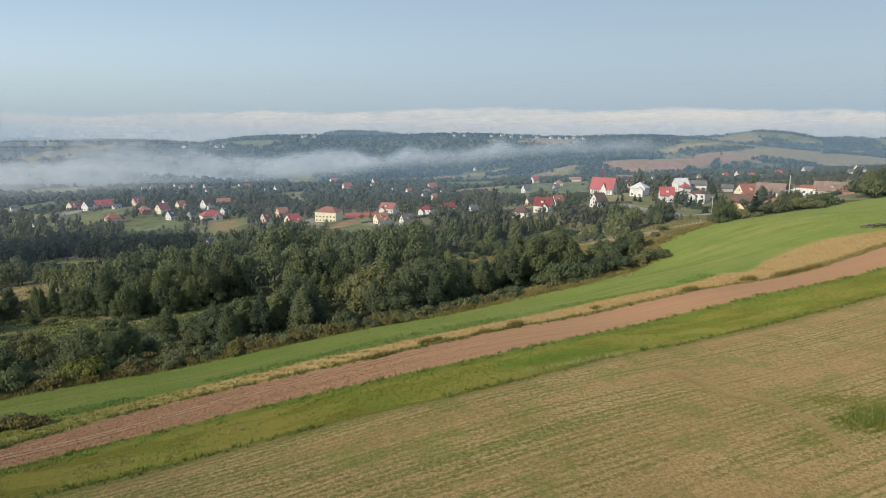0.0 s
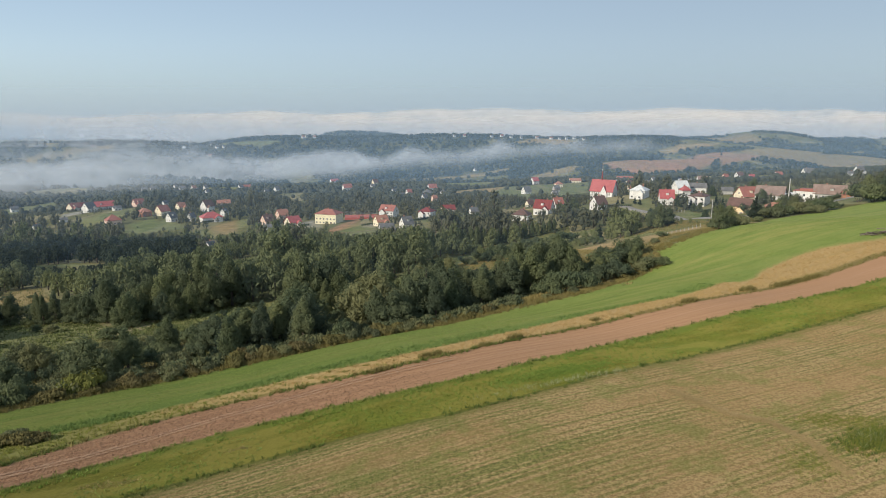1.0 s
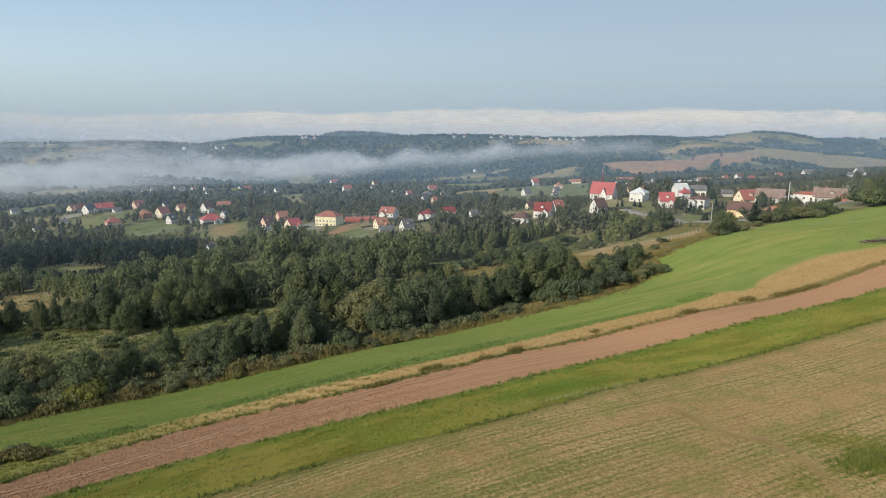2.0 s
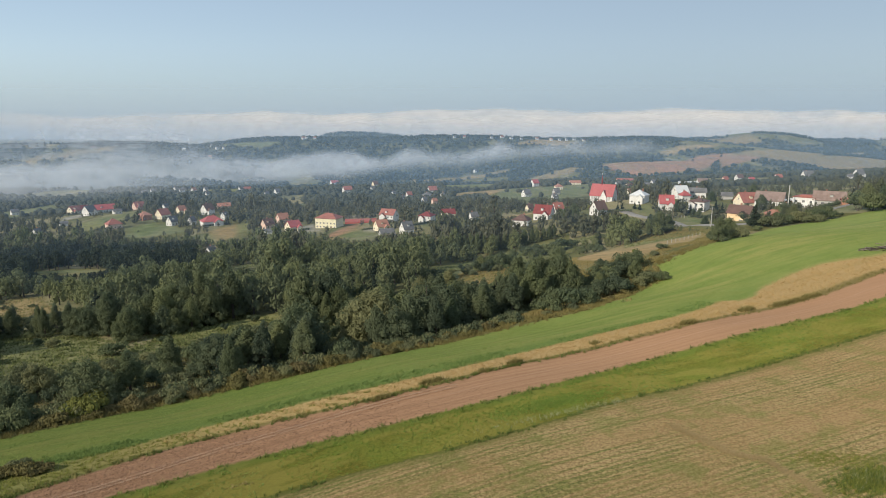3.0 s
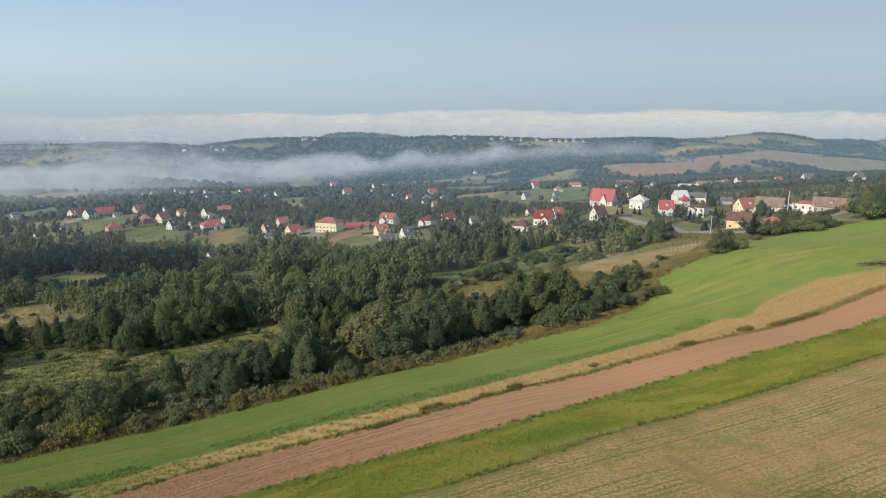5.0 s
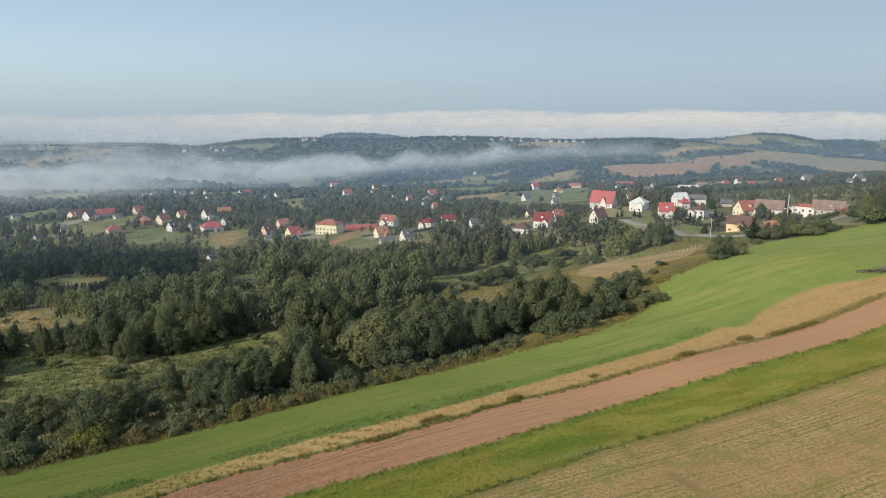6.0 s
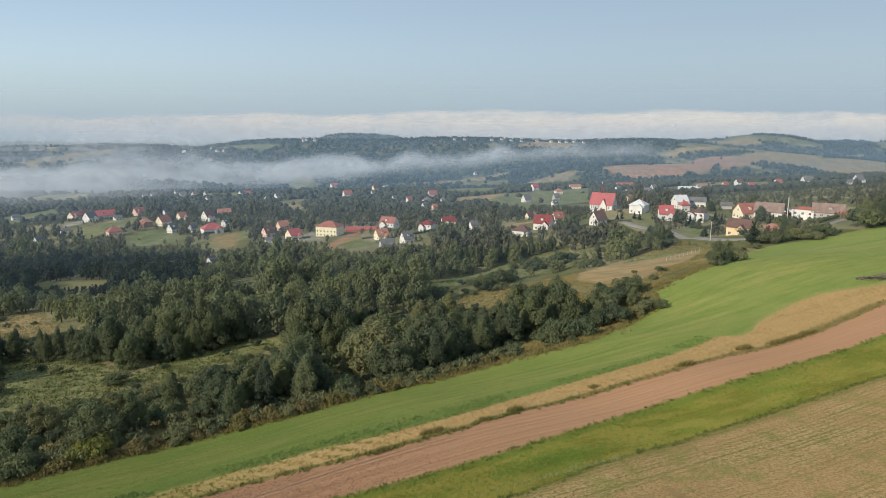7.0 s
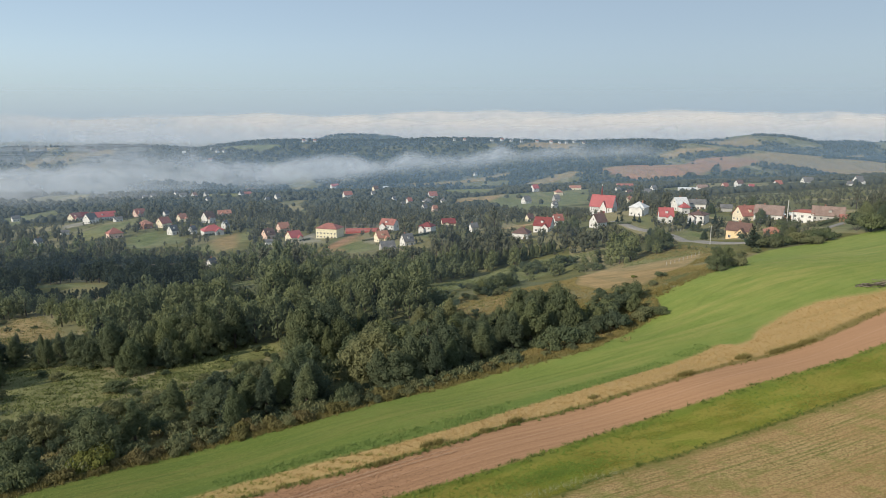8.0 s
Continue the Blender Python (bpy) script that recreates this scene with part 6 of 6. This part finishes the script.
def field_growth():
    """What grows unevenly on the strips: crop, clover, turf, clumps of weeds, swaths left by the mower."""
    rng = np.random.default_rng(61)
    blades("field_grass", scatter(17000, 3.05, 3.97, -62, 125, 58, 185, 62), 0.10, 0.07, 5, BLADE["field"], "fresh green crop of the upper field", 0.7, 63)
    blades("clover", scatter(6500, 2.99, 3.16, -62, 46, 58, 150, 64, patchy(0.11, -0.25, 8.0)), 0.26, 0.08, 7, BLADE["blue"], "rank green clover along the field's lower side", 0.6, 65)
    blades("strip_turf", scatter(4200, 0.05, 0.97, -55, 95, 34, 120, 66, patchy(0.13, 0.12, 4.5)), 0.15, 0.06, 8, BLADE["bright"], "brighter green clumps in the near strip", 0.6, 67)
    blades("rank_grass", scatter(3600, 2.1, 3.0, -60, 32, 46, 100, 71, lambda x, y: 0.89 * x + 0.42 * y < 14 + 12 * np.sin(x * 1.3 + y * 2.9)), 0.22, 0.06, 8, BLADE["lush"], "dull green rank grass at the strip's low end", 0.7, 72)
    blades("strip_turf", scatter(5200, 0.05, 0.97, -55, 95, 34, 120, 73, patchy(0.16, -0.05, 2.5)), 0.13, 0.055, 7, BLADE["field"], "yellow-green clumps in the near strip", 0.7, 74)
    a, b = rng.normal(size=300), rng.normal(size=300)
    blades("seed_heads", np.stack([12.6 + a * 4.2, 60.2 + b * 0.45 + 0.45 * a * 4.2], -1), 0.3, 0.03, 3, BLADE["white"], "pale seed heads along the strip's lower edge", 0.5, 76)
    blades("edge_weeds", scatter(2600, 1.95, 2.10, -48, 25, 46, 90, 141, patchy(0.3, -0.4, 6.5)), 0.36, 0.07, 9, BLADE["rank"], "dark green weeds at the plough's upper edge", 0.5, 142)
    a, b = rng.normal(size=1500), rng.normal(size=1500)
    blades("strip_turf", np.stack([11.0 + a * 3.6, 62.6 + b * 0.9 + 0.42 * a * 3.6], -1), 0.15, 0.06, 6, BLADE["bright"], "fresh green patch in the near strip", 0.7, 144)
    blades("undergrowth", scatter(4200, 4.25, 8.5, -85, 45, 66, 150, 77), 0.45, 0.16, 8, BLADE["weeds"], "dull green undergrowth beneath the trees", 0.8, 78)
    a, b = rng.normal(size=620), rng.normal(size=620)
    blades("mown_turf", np.stack([30.6 + a * 2.2, 47.6 + b * 0.9 - 0.25 * a], -1), 0.11, 0.05, 6, BLADE["lush"], "green turf that the mower left in the stubble", 0.7, 69)
    blades("mown_turf", np.stack([25.0 + a * 1.7 + 0.4 * b, 41.0 + b * 1.5], -1), 0.09, 0.045, 5, BLADE["lush"], "yellow-green regrowth beside the mower's turn", 0.8, 70)
    for k, (x, y, wide, tall) in enumerate([(-1.9, 72.1, 1.2, 0.7), (-0.6, 72.9, 1.0, 0.6), (-6.8, 68.7, 1.6, 0.6), (4.8, 75.2, 1.2, 0.5), (8.9, 78.0, 1.3, 0.9), (20.3, 85.1, 0.9, 0.6), (34.9, 91.2, 2.2, 0.8), (47.1, 99.5, 2.2, 0.9), (53.5, 101.4, 2.6, 0.8), (56.7, 102.9, 2.4, 0.8), (60.0, 104.7, 2.2, 0.8)]):
        n = int(34 * wide)
        q = rng.normal(size=(n, 2)) * np.array((wide * 0.36, 0.22))
        xy = np.stack([x + q[:, 0] - 0.3 * q[:, 1], y + q[:, 1] + 0.42 * q[:, 0]], -1)
        blades("weed_clump", xy, tall * 0.8, 0.08, 9, BLADE["weeds"], "dark clump of coarse weeds at the plough's edge", 0.45, 80 + k)
    for k, (x, y) in enumerate([(-27.3, 46.9), (-25.8, 46.7), (-24.4, 46.7), (-16.9, 50.9)]):
        q = rng.normal(size=(24, 2)) * (0.7, 0.25)
        blades("dead_grass", np.stack([x + q[:, 0], y + q[:, 1] + 0.4 * q[:, 0]], -1), 0.10, 0.09, 6, BLADE["rough"], "dead brown patch in the green strip", 1.2, 100 + k)
    line = [(20.4, 55.6), (21.9, 52.4), (23.2, 49.4), (25.2, 48.2), (26.5, 43.6), (26.1, 39.1)]
    t = rng.uniform(0, len(line) - 1.001, 3000)
    i = t.astype(int)
    f = (t - i)[:, None]
    p = np.array(line)
    blades("straw_swath", p[i] * (1 - f) + p[i + 1] * f + rng.normal(size=(3000, 2)) * 0.26, 0.09, 0.05, 6, BLADE["straw"], "straw dropped where the mower turned", 1.3, 120)


field_growth()


TRACK = ([-38.5, -35.3, -31.8, -27.6, -24.7, -21.7, -10.0, 2.0], [50.9, 52.4, 54.1, 56.9, 59.0, 60.9, 66.2, 71.0])


def wheel_track():
    """Two pale pressed lines where wheels ran over the ploughed soil."""
    rng = np.random.default_rng(131)
    pale = blade_material("pressed_soil", (0.36, 0.225, 0.14), (0.54, 0.37, 0.25))
    for k, d in enumerate((0, 0.9)):
        x = -38.5 + 40 * rng.uniform(0, 1, 1500) ** 1.3
        blades("wheel_track", np.stack([x, np.interp(x, *TRACK) - d + rng.normal(size=1500) * 0.05], -1), 0.05, 0.07, 4, pale, "pale wheel track pressed into the ploughed soil", 1.8, 132 + k)


wheel_track()


def clods():
    """Turned lumps of soil on the ploughed strip."""
    rng = np.random.default_rng(31)
    at = scatter(26000, 1.06, 1.94, -50, 95, 40, 125, 32, lambda x, y: 0.905 * x + 0.425 * y < 27 + 12 * np.random.default_rng(33).normal(size=len(x)))
    at = at[np.min([np.abs(at[:, 1] - np.interp(at[:, 0], *TRACK) + d) for d in (0, 0.9)], axis=0) > 0.2]
    n = len(at)
    base = np.array([(1, 0, 0), (0, 1, 0), (-1, 0, 0), (0, -1, 0), (0, 0, 1), (0, 0, -1)], float)
    f = np.array([(0, 1, 4), (1, 2, 4), (2, 3, 4), (3, 0, 4), (1, 0, 5), (2, 1, 5), (3, 2, 5), (0, 3, 5)])
    s = rng.uniform(0.03, 0.10, (n, 1, 1)) * rng.uniform(0.6, 1.3, (n, 6, 1)) * np.clip((48 - 0.905 * at[:, 0] - 0.425 * at[:, 1]) / 40, 0.35, 1)[:, None, None]
    c = np.concatenate([at, (height(at[:, 0], at[:, 1]) - 0.05)[:, None]], 1)
    v = base[None] * s * np.array((1.3, 1.0, 0.8)) + c[:, None, :] + rng.normal(size=(n, 6, 3)) * 0.015
    faces = (f[None] + (np.arange(n) * 6)[:, None, None]).reshape(-1, 3)
    ob = mesh_object("soil_clods", v.reshape(-1, 3).tolist(), faces.tolist(), grained("soil", (0.19, 0.106, 0.062), (0.30, 0.176, 0.104), 3.0, island=0.35))
    tagged(ob, "reddish brown clods on the ploughed strip", "soil", kind="stuff")


clods()


# ---- road and lane ----
def ribbon(name, line, width, mat, label, lift=0.06):
    pts = [Vector((x * K, y * K, 0)) for x, y in line]
    fine = []
    for i in range(len(pts) - 1):
        p0, p1, p2, p3 = pts[max(i - 1, 0)], pts[i], pts[i + 1], pts[min(i + 2, len(pts) - 1)]
        for k in range(10):
            t = k / 10
            fine.append(0.5 * (2 * p1 + (p2 - p0) * t + (2 * p0 - 5 * p1 + 4 * p2 - p3) * t * t + (3 * p1 - p0 - 3 * p2 + p3) * t**3))
    fine.append(pts[-1])
    verts, faces = [], []
    for i, p in enumerate(fine):
        d = (fine[min(i + 1, len(fine) - 1)] - fine[max(i - 1, 0)]).normalized()
        side = Vector((-d.y, d.x, 0))
        for k in (-1, -0.5, 0, 0.5, 1):
            q = p + side * width * 0.5 * k
            verts.append((q.x, q.y, lies(q.x, q.y) + lift + 0.25 - 0.1 * k * k))
        for k in (-1, 1):
            q = p + side * width * 0.62 * k
            verts.append((q.x, q.y, lies(q.x, q.y) - 0.3))
    for i in range(len(fine) - 1):
        a, b = i * 7, i * 7 + 7
        for j, k in ((5, 0), (0, 1), (1, 2), (2, 3), (3, 4), (4, 6)):
            faces.append((a + j, a + k, b + k, b + j))
    ob = mesh_object(name, verts, faces, mat, smooth=True)
    return tagged(ob, label, "road", kind="structure")


ribbon("road", ROAD, 4.8, ASPHALT, "pale worn asphalt village road")
ribbon("lane", LANE, 3.6, ASPHALT, "pale gravel lane behind the field")


# ---- fence, poles, wires, court ----
def fence(ax, ay, bx, by, count, tall, label, mat):
    base = new("fence")
    base.matrix_world = pose(ax, ay, lies(ax, ay))
    prev = None
    for i in range(count):
        t = i / (count - 1)
        x, y = ax + (bx - ax) * t, ay + (by - ay) * t
        z = lies(x, y) - lies(ax, ay)
        bm = bmesh.new()
        bmesh.ops.create_cone(bm, cap_ends=True, segments=8, radius1=0.08, radius2=0.07, depth=tall + 0.3, matrix=Matrix.Translation((x - ax, y - ay, z + tall / 2 - 0.15)))
        part("post", bm, mat, base)
        if prev:
            for h in (0.45, 0.85):
                bm = bmesh.new()
                limb(bm, (prev[0], prev[1], prev[2] + h * tall), (x - ax, y - ay, z + h * tall), 0.025, 0.025, 5)
                part("rail", bm, TIMBER, base)
        prev = (x - ax, y - ay, z)
    return tagged(base, label, "fence")


fence(81.3, 236.5, 99.6, 253.4, 9, 1.3, "pale wooden post fence beside the stubble field", CONCRETE)
fence(132.0, 390, 141.5, 385, 7, 1.4, "white garden fence posts along the road", CONCRETE)


def pole(x, y, tall, r, mat, label, arm=True):
    base = new("utility_pole")
    base.matrix_world = pose(x, y, lies(x, y) - 0.2)
    bm = bmesh.new()
    bmesh.ops.create_cone(bm, cap_ends=True, segments=10, radius1=r, radius2=r * 0.6, depth=tall, matrix=Matrix.Translation((0, 0, tall / 2)))
    part("shaft", bm, mat, base)
    if arm:
        bm = bmesh.new()
        box(bm, -0.9, -0.06, tall - 0.75, 0.9, 0.06, tall - 0.6)
        bar = part("crossarm", bm, TIMBER, base)
        for k in (-0.8, 0, 0.8):
            bm = bmesh.new()
            bmesh.ops.create_cone(bm, cap_ends=True, segments=6, radius1=0.07, radius2=0.04, depth=0.2, matrix=Matrix.Translation((k, 0, tall - 0.5)))
            part("insulator", bm, FRAME, bar)
    return tagged(base, label, "pole", "village poles")


pole(180.0, 344.0, 14.0, 0.32, CONCRETE, "tall pale concrete pole above the roofs", False)
pole(115.7, 283.0, 8.5, 0.16, CONCRETE, "concrete power pole beside the road")
pole(174.0, 284.7, 7.5, 0.15, TIMBER, "wooden power pole by the lane")
pole(172.0, 340.0, 8.0, 0.15, TIMBER, "wooden power pole between the houses")
pole(134.3, 384.0, 8.0, 0.15, TIMBER, "wooden power pole at the road bend")
pole(47.7, 499.4, 9.0, 0.16, TIMBER, "wooden power pole above the lane")
pole(-190.0, 368.0, 9.5, 0.15, TIMBER, "wooden power pole in the wood")
pole(-104.0, 352.0, 9.5, 0.15, TIMBER, "wooden power pole in the wood")
pole(-22.0, 338.0, 9.5, 0.15, TIMBER, "wooden power pole in the wood")


def wire(a, b, za, zb):
    base = new("power_line")
    p = []
    za, zb = lies(*a) + za, lies(*b) + zb
    for i in range(17):
        t = i / 16
        p.append((a[0] + (b[0] - a[0]) * t, a[1] + (b[1] - a[1]) * t, za + (zb - za) * t - 1.6 * 4 * t * (1 - t)))
    for off in (-0.8, 0, 0.8):
        bm = bmesh.new()
        rings = [[bm.verts.new((q[0] + off * 0.2, q[1] + off + u, q[2] + v)) for u, v in ((-0.03, 0), (0, -0.03), (0.03, 0), (0, 0.03))] for q in p]
        for q, r in zip(rings, rings[1:]):
            for i in range(4):
                bm.faces.new((q[i], q[(i + 1) % 4], r[(i + 1) % 4], r[i]))
        bm.faces.new(rings[0][::-1])
        bm.faces.new(rings[-1])
        part("cable", bm, TIMBER, base)
    return tagged(base, "thin dark power cables over the wood", "cable")


wire((-190.0, 368.0), (-104.0, 352.0), 9.2, 9.2)
wire((-104.0, 352.0), (-22.0, 338.0), 9.2, 9.2)


def court():
    base = new("sports_court")
    x0, y0 = -66.0, 543.0
    top = max(lies(x0 + a, y0 + b) for a in (-14, 14) for b in (-9, 9))
    base.matrix_world = pose(x0, y0, top, 0, 0, 8)
    bm = bmesh.new()
    box(bm, -15, -9, -3.0, 15, 9, 0.1)
    part("pad", bm, COURT, base, "red playing surface")
    for a, b in ((-15, -9), (15, -9), (15, 9), (-15, 9), (-5, -9), (5, -9), (-5, 9), (5, 9)):
        bm = bmesh.new()
        limb(bm, (a, b, 0), (a, b, 3.2), 0.07, 0.07, 6)
        part("post", bm, WALL["grey"], base)
    for b in (-9, 9):
        for h in (1.0, 2.0, 3.1):
            bm = bmesh.new()
            limb(bm, (-15, b, h), (15, b, h), 0.05, 0.05, 5)
            part("rail", bm, WALL["grey"], base)
    tagged(base, "fenced red sports court beside the school", "court")


court()


def hedge(ax, ay, bx, by, tall, wide, seed):
    """A clipped garden hedge from a to b."""
    rng = np.random.default_rng(seed)
    n = max(3, int(math.hypot(bx - ax, by - ay) / (wide * 0.8)))
    base = new("hedge")
    base.matrix_world = pose(ax, ay, lies(ax, ay))
    lobes = []
    for i in range(n + 1):
        x, y = ax + (bx - ax) * i / n, ay + (by - ay) * i / n
        lobes.append(((x - ax, y - ay, lies(x, y) - lies(ax, ay) + tall * 0.45), (wide * 0.6, wide * 0.6, tall * 0.55)))
    v, f = crown_mesh(rng, lobes, n * 60, 0.3, 0.4)
    mesh_object("foliage", v, f, LEAF["deep"], base)
    bm = bmesh.new()
    for i in range(0, n + 1):
        c = lobes[i][0]
        limb(bm, (c[0], c[1], c[2] - tall * 0.6), (c[0], c[1], c[2]), 0.05, 0.03, 5)
    part("stems", bm, BARK, base)
    tagged(base, "dense dark green clipped garden hedge", "hedge")


hedge(-24, 470, -6, 490, 2.2, 1.8, 1)
hedge(-58, 470, -40, 478, 1.8, 1.6, 2)
hedge(-120, 498, -104, 506, 1.8, 1.6, 3)
hedge(-205, 560, -188, 575, 2.0, 1.8, 4)
hedge(150, 376, 164, 384, 1.8, 1.5, 5)
hedge(104, 420, 118, 414, 1.8, 1.5, 6)
hedge(172, 300, 190, 316, 2.2, 1.8, 7)


def brush_pile():
    rng = random.Random(77)
    base = new("brush_pile")
    x0, y0 = 93.0, 136.0
    base.matrix_world = pose(x0, y0, lies(x0, y0))
    for k in range(46):
        a = rng.uniform(-0.5, 0.5)
        q = Vector((rng.uniform(-4.5, 4.5), rng.uniform(-1.6, 1.6), rng.uniform(0.05, 0.9)))
        q.z *= max(0.2, 1 - abs(q.x) / 6)
        d = Vector((math.cos(a), math.sin(a), rng.uniform(-0.25, 0.25))) * rng.uniform(0.8, 1.9)
        q.z += lies(x0 + q.x, y0 + q.y) - lies(x0, y0)
        bm = bmesh.new()
        r = rng.uniform(0.05, 0.13)
        limb(bm, q - d, q + d, r, r * 0.6, 6)
        part("branch", bm, BARK if rng.random() < 0.55 else TIMBER, base)
    tagged(base, "heap of dead grey-brown branches at the field edge", "brushwood")


brush_pile()
